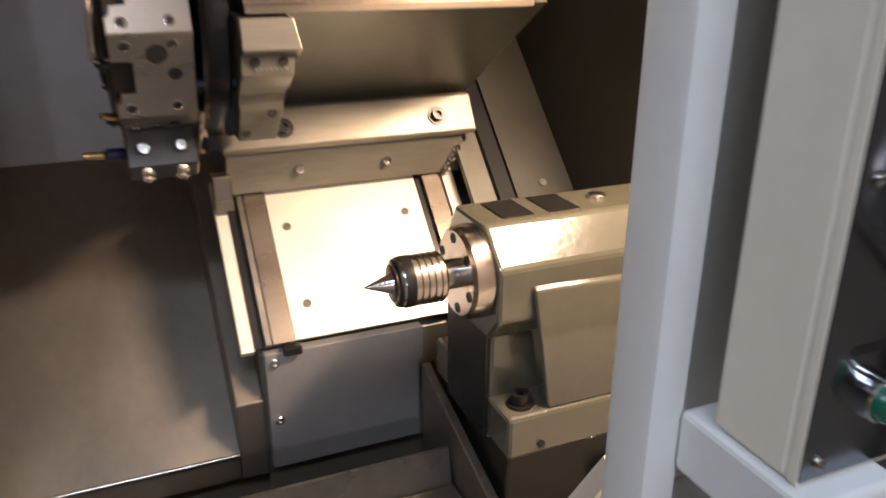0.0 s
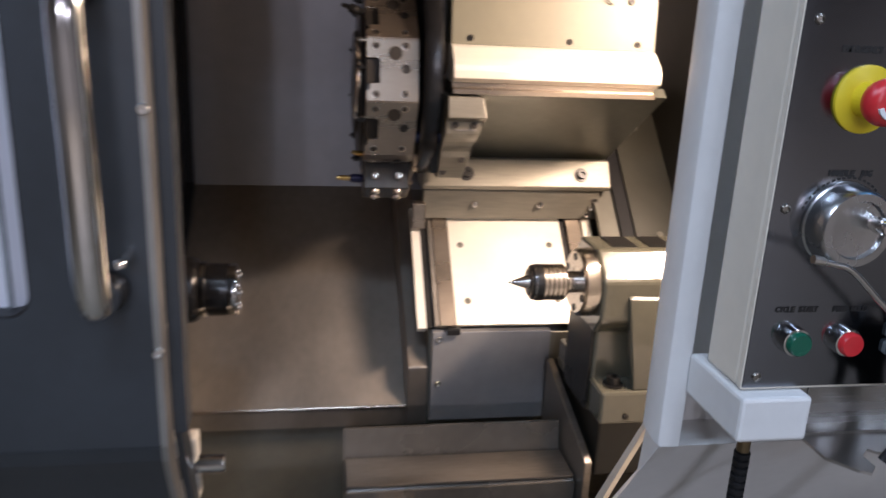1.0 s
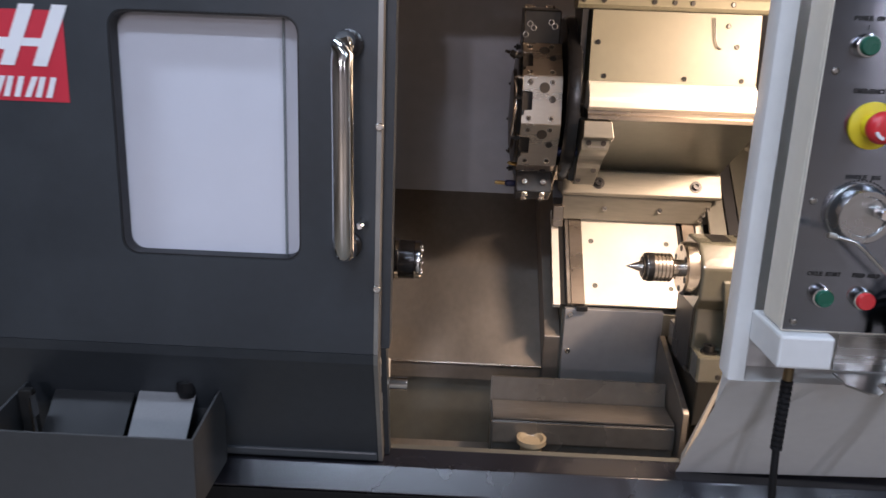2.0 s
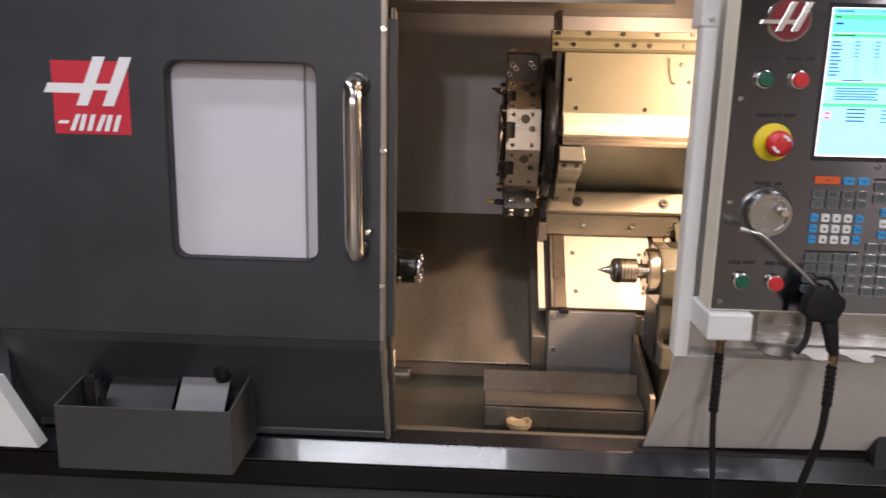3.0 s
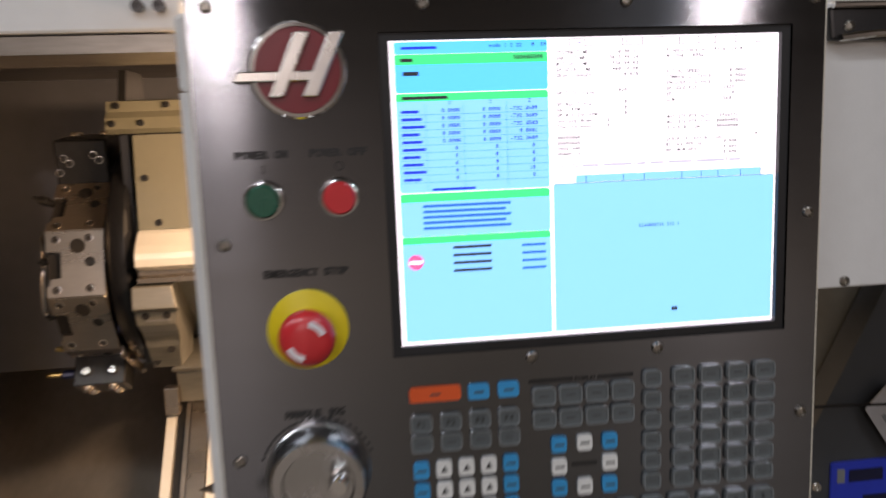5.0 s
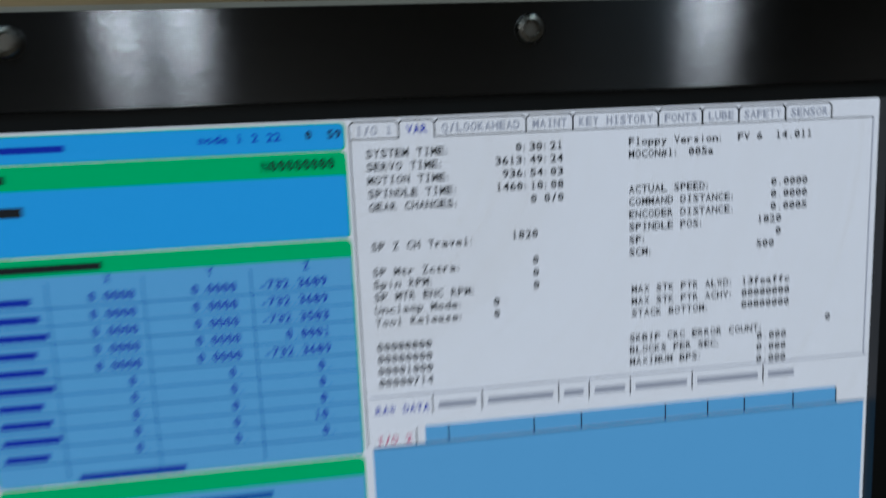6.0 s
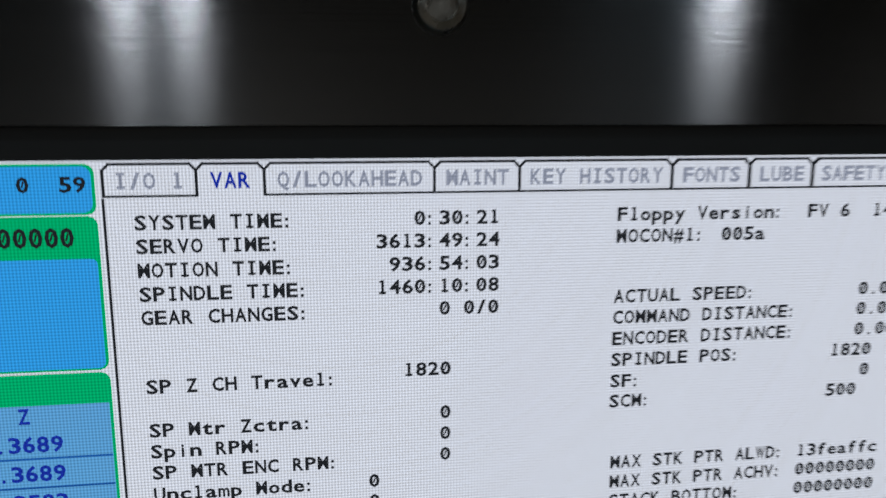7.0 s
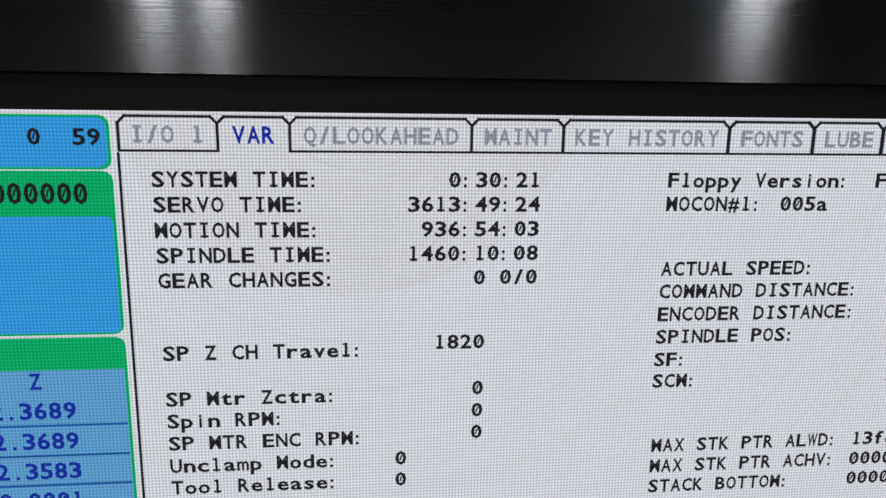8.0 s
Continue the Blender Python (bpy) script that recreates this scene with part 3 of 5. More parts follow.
for sx, sz, sy in ((-0.478, 1.500, 0.606), (-0.462, 1.434, 0.599), (-0.30, 1.434, 0.599), (-0.185, 1.434, 0.599), (-0.22, 1.54, 0.611), (-0.20, 1.500, 0.606)):
    put("screw", SCD, (sx, sy, sz), slide)
part("coolant_pipe", tube(bmesh.new(), [(-0.25, 0.608, 1.555), (-0.246, 0.604, 1.52), (-0.240, 0.602, 1.500), (-0.232, 0.602, 1.495)], 0.0015, 8), BLACKOX, slide)
part("end_plate", P([(0.640, 1.21), (0.612, 1.36), (0.622, 1.60), (0.645, 1.66), (0.74, 1.66), (0.74, 1.21)], "x", -0.512, -0.5005), BLACKOX, slide, "black end plate of the slide")
blk = P([(0.556, 1.346), (0.550, 1.314), (0.566, 1.307), (0.570, 1.286), (0.578, 1.280), (0.592, 1.271), (0.602, 1.262), (0.609, 1.252), (0.612, 1.242), (0.640, 1.202), (0.735, 1.200), (0.735, 1.346)], "x", -0.500, -0.438, bevel=0.0015)
for v in blk.verts:
    if v.co.x > -0.46 and v.co.z < 1.306:
        v.co.x -= (1.306 - v.co.z) * 0.14 + 0.004
    elif v.co.x > -0.46 and v.co.z > 1.33:
        v.co.x -= 0.006
part("bracket_block", blk, OILBAR, slide, "machined bracket block with a hollowed face and bolt holes")
for bx, by, bz in ((-0.486, 0.5665, 1.301), (-0.456, 0.5665, 1.301), (-0.492, 0.631, 1.214), (-0.464, 0.613, 1.238)):
    part("bolt_hole", T([(0.004, 0.0055), (-0.0008, 0.0055)], (bx, by, bz), "y", 14), HOLE, slide)
for k in range(7):
    part("stamped_mark", B(-0.486 + 0.0052 * k, -0.4828 + 0.0052 * k, 0.5675, 0.5688, 1.2915, 1.2945), TRIMGREY, slide)

# ---- tool turret ----
TX, TY, TZ, AP, FIRST, STEP = -0.584, 0.740, 1.349, 0.151, 12, 36
tur = thing("tool_turret", (TX, TY, TZ), "steel ten-station tool turret with black tool blocks", "turret")
RC = (AP - 0.008) / math.cos(radians(STEP / 2))
drum = [(TY - RC * math.cos(radians(FIRST + STEP * (k + 0.5))), TZ + RC * math.sin(radians(FIRST + STEP * (k + 0.5)))) for k in range(10)]
part("drum", P(drum, "x", -0.624, -0.545), BLACKOX, tur)
part("back_disc", T([(0, 0.176), (0.008, 0.182), (0.026, 0.182), (0.030, 0.176)], (-0.535, 0.755, 1.372), "x", 64), BLACK, tur, "large black disc behind the turret", smooth=True)
part("hub", T([(0, 0.07), (0.02, 0.075), (0.03, 0.06)], (-0.548, TY, TZ), "x", 32), BLACKOX, tur)
part("face_ring", T([(0, 0.125), (-0.006, 0.123), (-0.008, 0.118), (-0.008, 0.09), (-0.014, 0.085), (-0.016, 0.05)], (-0.624, TY, TZ), "x", 48), BLACKOX, tur, smooth=True)
part("lock_rod", T([(0, 0.010), (0.05, 0.010)], (-0.55, 0.63, 1.272), "x", 14), DARKBLUE, tur, "dark blue rod")
HW, HH = 0.041, 0.0486


def oriented(name, me, ang, local, parent, label="", turn=0.0):
    """A part on a turret flat: ang is the flat's turn from the front, upwards."""
    rot = Matrix.Rotation(-radians(ang), 4, "X")
    o = new(name, me)
    o.parent = parent
    c = rot.to_3x3() @ Vector((local[0], local[1] - AP, local[2]))
    o.matrix_local = Matrix.Translation(c + Vector((TX, TY, TZ)) - ORIGIN[parent]) @ rot @ Matrix.Rotation(radians(turn), 4, "Y")
    ORIGIN[o] = c + Vector((TX, TY, TZ))
    return tagged(o, label)


# a station plate, modelled facing -y round its middle, then turned to each flat
notch = [(-HW, -HH), (HW, -HH), (HW, HH), (-HW, HH), (-HW, 0.018), (-0.019, 0.018), (-0.019, -0.021), (-HW + 0.006, -0.021), (-HW + 0.006, -0.030), (-HW, -0.033)]
PLATEM = mesh_of("station_plate", P(notch, "y", 0.0, 0.0082, bevel=0.0008, seg=1), STEEL)
HALFM = mesh_of("half_plate", P([(-HW, 0.006), (HW, 0.006), (HW, HH), (-HW, HH)], "y", 0.0, 0.0082, bevel=0.0008, seg=1), STEEL)
POCKET = mesh_of("pocket", B(-HW + 0.001, -0.0195, 0.0062, 0.0080, -0.0205, 0.0175), HOLE)
SCT = mesh_of("plate_screw", T([(0.002, 0.0062), (-0.0004, 0.0062), (-0.0006, 0.0050), (0.0012, 0.0036), (0.0012, 0.0012)], (0, 0, 0), "y", 16), TURNED, True)
SCTC = mesh_of("screw_socket", T([(0.001, 0.0040), (-0.0009, 0.0040), (-0.0009, 0.0015)], (0, 0, 0), "y", 6), HOLE)
SCB = screw_mesh("block_screw", 0.0075, 0.006, mat=TURNED)
BORE = mesh_of("bore", T([(0.004, 0.0108), (-0.0006, 0.0108)], (0, 0, 0), "y", 24), HOLE)
SMALLBORE = mesh_of("small_bore", T([(0.002, 0.0070), (-0.0010, 0.0070), (-0.0014, 0.0050), (-0.0010, 0.0040)], (0, 0, 0), "y", 18), BLACKOX)
TALLM = mesh_of("tool_block", P([(-HW, -0.047), (HW - 0.004, -0.047), (HW - 0.004, 0.045), (-HW, 0.045)], "y", -0.066, 0.008, bevel=0.003, seg=1), BLACKOX)
LOWM = mesh_of("tool_block", P([(-HW + 0.002, -0.048), (HW - 0.003, -0.048), (HW - 0.003, 0.003), (-HW + 0.002, 0.003)], "y", -0.044, 0.008, bevel=0.002, seg=1), BLACKOX)
nozz = mesh_of("coolant_nozzle", T([(0, 0.005), (-0.006, 0.005), (-0.006, 0.0065), (-0.010, 0.0065), (-0.011, 0.003), (-0.015, 0.0025)], (0, 0, 0), "x", 10), BLACKOX)
nozl = mesh_of("long_nozzle", T([(0, 0.006), (-0.012, 0.006), (-0.014, 0.0075), (-0.026, 0.0075), (-0.028, 0.004), (-0.040, 0.0032)], (0, 0, 0), "x", 12), BLACKOX)
nozb = mesh_of("brass_nozzle", T([(0, 0.0045), (-0.016, 0.0042), (-0.022, 0.0030)], (0, 0, 0), "x", 12), BRASS)
nozd = mesh_of("nozzle_body", T([(0.010, 0.006), (-0.004, 0.0075), (-0.018, 0.0075), (-0.020, 0.0045), (-0.022, 0.0045)], (0, 0, 0), "x", 12), DARKBLUE)
for k in range(10):
    step = k if k < 6 else k - 10
    ang = FIRST + STEP * step
    if step in (2, 5):
        oriented("tool_block", TALLM, ang, (0, 0, 0), tur, "black oxide tool block with cap screws")
        for sx, sz in ((-0.030, 0.030), (0.014, 0.034), (-0.022, 0.022), (0.022, 0.026)):
            oriented("block_screw", SCB, ang, (sx, -0.066, sz), tur)
        for sx, sy in ((-0.028, -0.038), (0.016, -0.042), (-0.020, -0.030), (0.024, -0.034), (-0.036, -0.016)):
            b = new("clamp_screw", SCT)
            b.parent = tur
            rot = Matrix.Rotation(-radians(ang), 4, "X")
            b.matrix_local = Matrix.Translation(rot.to_3x3() @ Vector((sx, sy - AP, -0.0474))) @ rot @ Matrix.Rotation(radians(90), 4, "X")
    elif step == -2:
        oriented("half_plate", HALFM, ang, (0, 0, 0), tur)
        oriented("plate_screw", SCT, ang, (-0.026, -0.0002, 0.018), tur)
        oriented("small_bore", SMALLBORE, ang, (0.016, 0, 0.020), tur)
        oriented("tool_block", LOWM, ang, (0, 0, 0), tur, "black oxide tool block with cap screws")
        for sx, sz in ((-0.019, -0.006), (0.019, -0.006), (-0.019, -0.034), (0.019, -0.034)):
            oriented("block_screw", SCB, ang, (sx, -0.044, sz), tur)
        rot = Matrix.Rotation(-radians(ang), 4, "X")
        for sx in (-0.020, 0.020):
            b = new("front_screw", SCB)
            b.parent = tur
            b.matrix_local = Matrix.Translation(rot.to_3x3() @ Vector((sx, -0.022 - AP, 0.0032))) @ rot @ Matrix.Rotation(radians(-90), 4, "X")
    else:
        oriented("station_plate", PLATEM, ang, (0, 0, 0), tur)
        oriented("pocket", POCKET, ang, (0, 0, 0), tur)
        for sx, sz in ((-0.026, 0.036), (0.020, 0.037), (-0.026, -0.038), (0.020, -0.037)):
            oriented("plate_screw", SCT, ang, (sx, -0.0002, sz), tur)
            oriented("screw_socket", SCTC, ang, (sx, -0.0002, sz), tur)
        oriented("bore", BORE, ang, (0.004, 0.0, 0.026), tur, "coolant bore")
        oriented("small_bore", SMALLBORE, ang, (0.021, 0.0, 0.002), tur)
    if step == -2:
        oriented("nozzle_body", nozd, ang, (-HW, -0.020, -0.016), tur, "dark blue nozzle body", turn=6)
        oriented("coolant_nozzle", nozb, ang, (-HW - 0.021, -0.020, -0.014), tur, "brass nozzle", turn=6)
        oriented("coolant_nozzle", nozb, ang, (-HW + 0.002, 0.010, 0.022), tur, "brass nozzle", turn=25)
    elif step == 1:
        oriented("coolant_nozzle", nozl, ang, (-HW, 0.012, 0.016), tur, turn=28)
    else:
        oriented("coolant_nozzle", nozz, ang, (-HW, 0.016, 0.006), tur)
arc = [(-0.637 + 0.003 * math.sin(a * 0.1), TY - 0.132 * math.cos(radians(a)), TZ + 0.132 * math.sin(radians(a))) for a in (34, 24, 12, 0, -12, -20)]
part("coolant_pipe", tube(bmesh.new(), [(-0.622, arc[0][1], arc[0][2])] + arc + [(-0.622, arc[-1][1], arc[-1][2])], 0.0035, 8, 3), TURNED, tur, "thin bent steel coolant pipe", smooth=True)
lug = bmesh.new()
box(lug, -0.0042, 0.0, -0.012, 0.004, -0.075, 0.044, bevel=0.001, seg=1)
for lz in (-0.068, 0.0):
    lathe(lug, [(0.0, 0.0045), (0.004, 0.0045), (0.006, 0.003)], (0.0, -0.008, lz), "x", 12)
oriented("side_lug", mesh_of("side_lug", lug, STEEL, True), FIRST - 2 * STEP, (HW + 0.005, 0, 0), tur, "narrow steel lug with two pins")

# ---- spindle ----
NOSE = paint("gloss_black_steel", (0.014, 0.013, 0.013), 0.2, 0.3, var=0.2, bump=0.05)
spn = thing("spindle_nose", (-0.955, 0.46, 1.075), "black spindle nose with bright steel rings", "spindle")
part("nose_body", T([(-0.028, 0.049), (0.078, 0.048), (0.086, 0.044), (0.089, 0.039), (0.128, 0.038)], (-0.955, 0.46, 1.068), "x", 36), NOSE, spn, smooth=True)
part("nose_ring", T([(0.0895, 0.0395), (0.0905, 0.0415), (0.097, 0.0415), (0.098, 0.0395)], (-0.955, 0.46, 1.068), "x", 36), CHROME, spn, smooth=True)
NOSESCREW = screw_mesh("nose_screw", 0.0055, 0.006)
for k in range(6):
    a = 2 * math.pi * (k + 0.5) / 6
    ns = new("nose_screw", NOSESCREW)
    ns.parent = spn
    ns.matrix_local = Matrix.Translation(Vector((0.1375, 0.027 * math.cos(a), -0.007 + 0.027 * math.sin(a)))) @ Matrix.Rotation(radians(90), 4, "Z")
part("end_ring", T([(0.1285, 0.038), (0.134, 0.0385), (0.139, 0.0385), (0.141, 0.036), (0.141, 0.018), (0.125, 0.016)], (-0.955, 0.46, 1.068), "x", 36), CHROME, spn, smooth=True)
cat = thing("drain_stub", (-0.955, 0.34, 0.855), "short bright steel stub pipe beside the door", "pipe stub")
part("stub", T([(-0.028, 0.013), (0.126, 0.013), (0.128, 0.012)], (-0.955, 0.34, 0.855), "x", 24), CHROME, cat, smooth=True)
part("stub_collar", T([(-0.028, 0.02), (0.08, 0.02), (0.085, 0.017)], (-0.955, 0.34, 0.855), "x", 24), BLACKOX, cat, smooth=True)
part("stub_block", B(-0.955, -0.862, 0.33, 0.36, 0.80, 0.90, bevel=0.004), BEIGE, cat)

# ---- tailstock ----
AY, AZ = 0.46, 1.075
tail = thing("tailstock", (-0.12, 0.5, 0.80), "cream cast tailstock with a bright live centre", "tailstock")
part("side_plate", B(-0.2748, -0.2705, 0.437, 0.548, 0.866, 1.028, bevel=0.001), BLACKOX, tail, "dark oily steel plate on the end of the column")
hous = [(0.405, 1.030), (0.405, 1.093), (0.446, 1.132), (0.525, 1.132), (0.552, 1.09), (0.552, 1.0), (0.43, 1.0)]
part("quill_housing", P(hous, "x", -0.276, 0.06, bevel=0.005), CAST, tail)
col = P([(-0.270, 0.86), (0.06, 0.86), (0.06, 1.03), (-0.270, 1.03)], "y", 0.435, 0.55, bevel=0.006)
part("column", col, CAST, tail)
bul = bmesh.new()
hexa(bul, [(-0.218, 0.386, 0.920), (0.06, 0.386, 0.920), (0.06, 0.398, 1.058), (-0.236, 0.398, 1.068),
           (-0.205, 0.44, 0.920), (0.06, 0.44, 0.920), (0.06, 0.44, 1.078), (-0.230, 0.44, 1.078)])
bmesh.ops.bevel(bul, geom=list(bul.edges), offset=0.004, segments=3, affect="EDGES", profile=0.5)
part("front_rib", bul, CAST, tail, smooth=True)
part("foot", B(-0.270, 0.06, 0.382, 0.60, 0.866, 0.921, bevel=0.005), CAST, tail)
# the shadow under the foot is put into the base's near-black colour
part("base", B(-0.262, 0.06, 0.398, 0.64, 0.765, 0.864, bevel=0.004), DARKWALL, tail, "base under the tailstock, coloured dark for its shade")
for sx in (-0.228, -0.10):
    part("foot_screw", T([(0, 0.005), (-0.002, 0.005), (-0.003, 0.003)], (sx, 0.3815, 0.880), "y", 12), BLACKOX, tail)
part("hold_down_bolt", T([(0, 0.016), (0.003, 0.016), (0.003, 0.011), (0.015, 0.011), (0.015, 0.005), (0.008, 0.0045)], (-0.243, 0.408, 0.921), "z", 20), BLACKOX, tail, smooth=True)
for px in (-0.225, -0.165):
    part("inset_pad", B(px - 0.022, px + 0.018, 0.458, 0.515, 1.131, 1.1335), BLACKOX, tail)
part("oil_cap", T([(0, 0.012), (0.003, 0.012), (0.005, 0.009)], (-0.105, 0.488, 1.132), "z", 18), SCREW, tail)
part("flange", T([(0, 0.048), (0.004, 0.053), (0.022, 0.054), (0.026, 0.052)], (-0.303, AY, AZ), "x", 48), TURNED, tail, "turned steel flange with cap screws", smooth=True)
FB = mesh_of("flange_screw", T([(0, 0.006), (-0.001, 0.006), (-0.001, 0.0035), (0.004, 0.003)], (0, 0, 0), "x", 12), BLACKOX)
for k in range(6):
    a = radians(60 * k + 20)
    put("flange_screw", FB, (-0.303, AY + 0.040 * math.cos(a), AZ + 0.040 * math.sin(a)), tail)
part("quill", T([(-0.02, 0.017), (0.006, 0.017), (0.006, 0.025), (0.012, 0.025)], (-0.309, AY, AZ), "x", 32), TURNED, tail, smooth=True)
grooves = [(0.0, 0.022), (0.006, 0.0275), (0.012, 0.0285), (0.022, 0.0285)]
for k in range(4):
    s = 0.024 + 0.0075 * k
    grooves += [(s, 0.0285), (s + 0.001, 0.0262), (s + 0.0022, 0.0262), (s + 0.0032, 0.0285)]
grooves += [(0.054, 0.0285), (0.057, 0.026)]
part("live_centre_body", T(grooves, (-0.378, AY, AZ), "x", 40), TURNED, tail, "grooved steel live centre body", smooth=True)
part("live_centre_cap", T([(0.0, 0.020), (0.004, 0.0265), (0.012, 0.0288), (0.020, 0.0288)], (-0.3785, AY, AZ), "x", 40), BLACKOX, tail, smooth=True)
part("point", T([(0, 0.0003), (0.036, 0.0135), (0.042, 0.0145), (0.052, 0.0145)], (-0.410, AY, AZ), "x", 32), TURNED, tail, "pointed steel tip", smooth=True)
adj = part("adjuster", T([(0, 0.021), (-0.012, 0.021), (-0.016, 0.018)], (-0.125, 0.398, 0.803), "y", 24), BLACKOX, tail, smooth=True)
part("adjuster_pin", T([(-0.016, 0.011), (-0.045, 0.011), (-0.047, 0.009)], (-0.125, 0.398, 0.803), "y", 20), CHROME, adj, "chrome pin", smooth=True)
gus = thing("gusset_plate", (-0.27, 0.5, 0.55), "upright steel gusset plate with a bright edge", "plate")
part("plate", P([(0.388, 0.55), (0.388, 0.795), (0.40, 0.802), (0.62, 0.872), (0.62, 0.55)], "x", -0.283, -0.270, bevel=0.002), SHEET, gus)

# ---- chip tub details ----
tub = thing("chip_tray", (-0.47, 0.48, 0.55), "folded steel chip tray with an oily ledge", "tray")
part("tray", P([(0.522, 0.800), (0.516, 0.800), (0.505, 0.7495), (0.425, 0.746), (0.418, 0.739), (0.418, 0.55), (0.424, 0.55), (0.424, 0.735), (0.43, 0.740), (0.512, 0.746)], "x", -0.655, -0.286), TRAYM, tub)
part("ledge", B(-0.655, -0.286, 0.420, 0.500, 0.7505, 0.7535), SHEET, tub, "thin bright ledge")
part("front_lip", B(-0.655, -0.286, 0.4145, 0.4178, 0.70, 0.7445), TRAYM, tub)
part("end_fold", P([(0.42, 0.55), (0.42, 0.744), (0.505, 0.75), (0.518, 0.80), (0.518, 0.55)], "x", -0.6585, -0.6555), TRAYM, tub)
cup = thing("drain_cup", (-0.577, 0.40, 0.56), "small clear plastic drain cup on the tray front", "cup")
part("cup", T([(0, 0.020), (0.15, 0.022), (0.155, 0.030), (0.165, 0.030), (0.165, 0.024), (0.158, 0.018)], (-0.577, 0.395, 0.56), "z", 28), CUPM, cup, smooth=True)
led = thing("tub_ledge", (-0.76, 0.46, 0.55), "galvanised ledge strip in the bottom of the tub", "ledge")
part("ledge", P([(0.40, 0.55), (0.40, 0.640), (0.47, 0.668), (0.48, 0.55)], "x", -0.90, -0.66, bevel=0.002), CHUTE, led)

# ---- sliding door ----
door = thing("sliding_door", (-1.3, 0.18, 0.724), "charcoal sliding door with a pale window and chrome handle", "door")
leaf = bmesh.new()
DX0, DX1 = -1.80, -0.874
ring_plate(leaf, rounded(DX0, DX1, 0.985, 1.70, 0.004), rounded(-1.280, -0.992, 1.140, 1.518, 0.026), 0.168, 0.196)
part("leaf", leaf, CHARCOAL, door)
bend = [(0.168, 0.984), (0.172, 0.965), (0.180, 0.948), (0.282, 0.722), (0.306, 0.722), (0.204, 0.960), (0.196, 0.984)]
part("lower_leaf", P(bend, "x", -1.64, DX1), CHARCOAL, door, "lower door sheet that folds inwards")
part("lower_leaf_end", P([(-1.86, 0.9845), (-1.641, 0.9845), (-1.641, 0.73), (-1.675, 0.73)], "y", 0.185, 0.20), CHARCOAL, door)
part("kick_strip", B(-1.64, DX1, 0.268, 0.282, 0.728, 0.746, bevel=0.004), CHARCOAL, door)
edge = bmesh.new()
box(edge, -0.8735, -0.866, 0.166, 0.20, 0.985, 1.66)
prism(edge, [(0.166, 0.984), (0.170, 0.965), (0.178, 0.948), (0.280, 0.722), (0.308, 0.722), (0.206, 0.960), (0.200, 0.984)], "x", -0.8735, -0.866)
part("edge_trim", edge, TRIMGREY, door, "bright bare edge strip")
jamb = bmesh.new()
box(jamb, -0.865, -0.850, 0.198, 0.236, 0.985, 1.60)
prism(jamb, [(0.198, 0.984), (0.236, 0.984), (0.34, 0.722), (0.308, 0.722)], "x", -0.865, -0.856)
part("door_return", jamb, CHARCOAL, door)
part("hanger", T([(0, 0.007), (0.02, 0.007)], (-0.858, 0.217, 1.6005), "z", 16), CHROME, door)
for sz in (1.58, 1.36, 1.10):
    put("screw", SC8, (-0.8695, 0.166, sz), door)
pane = part("window", P(rounded(-1.300, -0.975, 1.125, 1.535, 0.02), "y", 0.197, 0.203), GLAREPANE, door, "polycarbonate window, coloured pale for the shop's reflection")
part("gasket", ring_plate(bmesh.new(), rounded(-1.2798, -0.9922, 1.1402, 1.5178, 0.026), rounded(-1.277, -0.995, 1.143, 1.515, 0.024), 0.170, 0.1965), GASKET, door)
part("inner_pane_edge", B(-1.022, -1.019, 0.190, 0.196, 1.144, 1.514), KEYRIM, door)
hnd = part("handle", tube(bmesh.new(), [(-0.918, 0.172, 1.478), (-0.918, 0.125, 1.482), (-0.918, 0.108, 1.455), (-0.916, 0.106, 1.32), (-0.915, 0.108, 1.195), (-0.915, 0.125, 1.170), (-0.915, 0.172, 1.174)], 0.0165, 18, 6), CHROME, door, "thick chrome pull handle", smooth=True)
for hz in (1.480, 1.172):
    part("handle_foot", T([(0, 0.022), (-0.010, 0.022), (-0.012, 0.018)], (-0.916, 0.168, hz), "y", 24), BLACK, door)
part("latch_pin", T([(0, 0.006), (-0.04, 0.006), (-0.043, 0.004)], (-0.893, 0.168, 1.212), "y", 18), CHROME, door)
# the maker's mark, as plain shapes
DECAL = [([(-1.480, 1.377), (-1.334, 1.377), (-1.334, 1.512), (-1.480, 1.512)], 0.1674, DECALRED)]
for k in range(2):
    dx = 0.050 * k
    DECAL.append(([(-1.436 + dx, 1.430), (-1.414 + dx, 1.430), (-1.375 + dx, 1.520), (-1.398 + dx, 1.520)], 0.1664, DECALWHITE))
DECAL.append(([(-1.497, 1.453), (-1.410, 1.453), (-1.404, 1.471), (-1.488, 1.471)], 0.1669, DECALWHITE))
DECAL.append(([(-1.405, 1.459), (-1.372, 1.459), (-1.367, 1.471), (-1.398, 1.471)], 0.1669, DECALWHITE))
for k in range(6):
    dx, lean = 0.0165 * k, 0.010 if k % 3 else 0.014
    DECAL.append(([(-1.452 + dx, 1.383), (-1.443 + dx, 1.383), (-1.443 + dx + lean, 1.414), (-1.452 + dx + lean, 1.414)], 0.1664, DECALWHITE))
for x0, x1, z in ((-1.474, -1.455, 1.396),):
    DECAL.append(([(x0, z), (x1, z), (x1 + 0.003, z + 0.006), (x0 + 0.003, z + 0.006)], 0.1669, DECALWHITE))
for shape, y, m in DECAL:
    part("decal_field" if m is DECALRED else "decal_bar", P([(x - 0.012, z) for x, z in shape], "y", y, y + 0.0005), m, door)

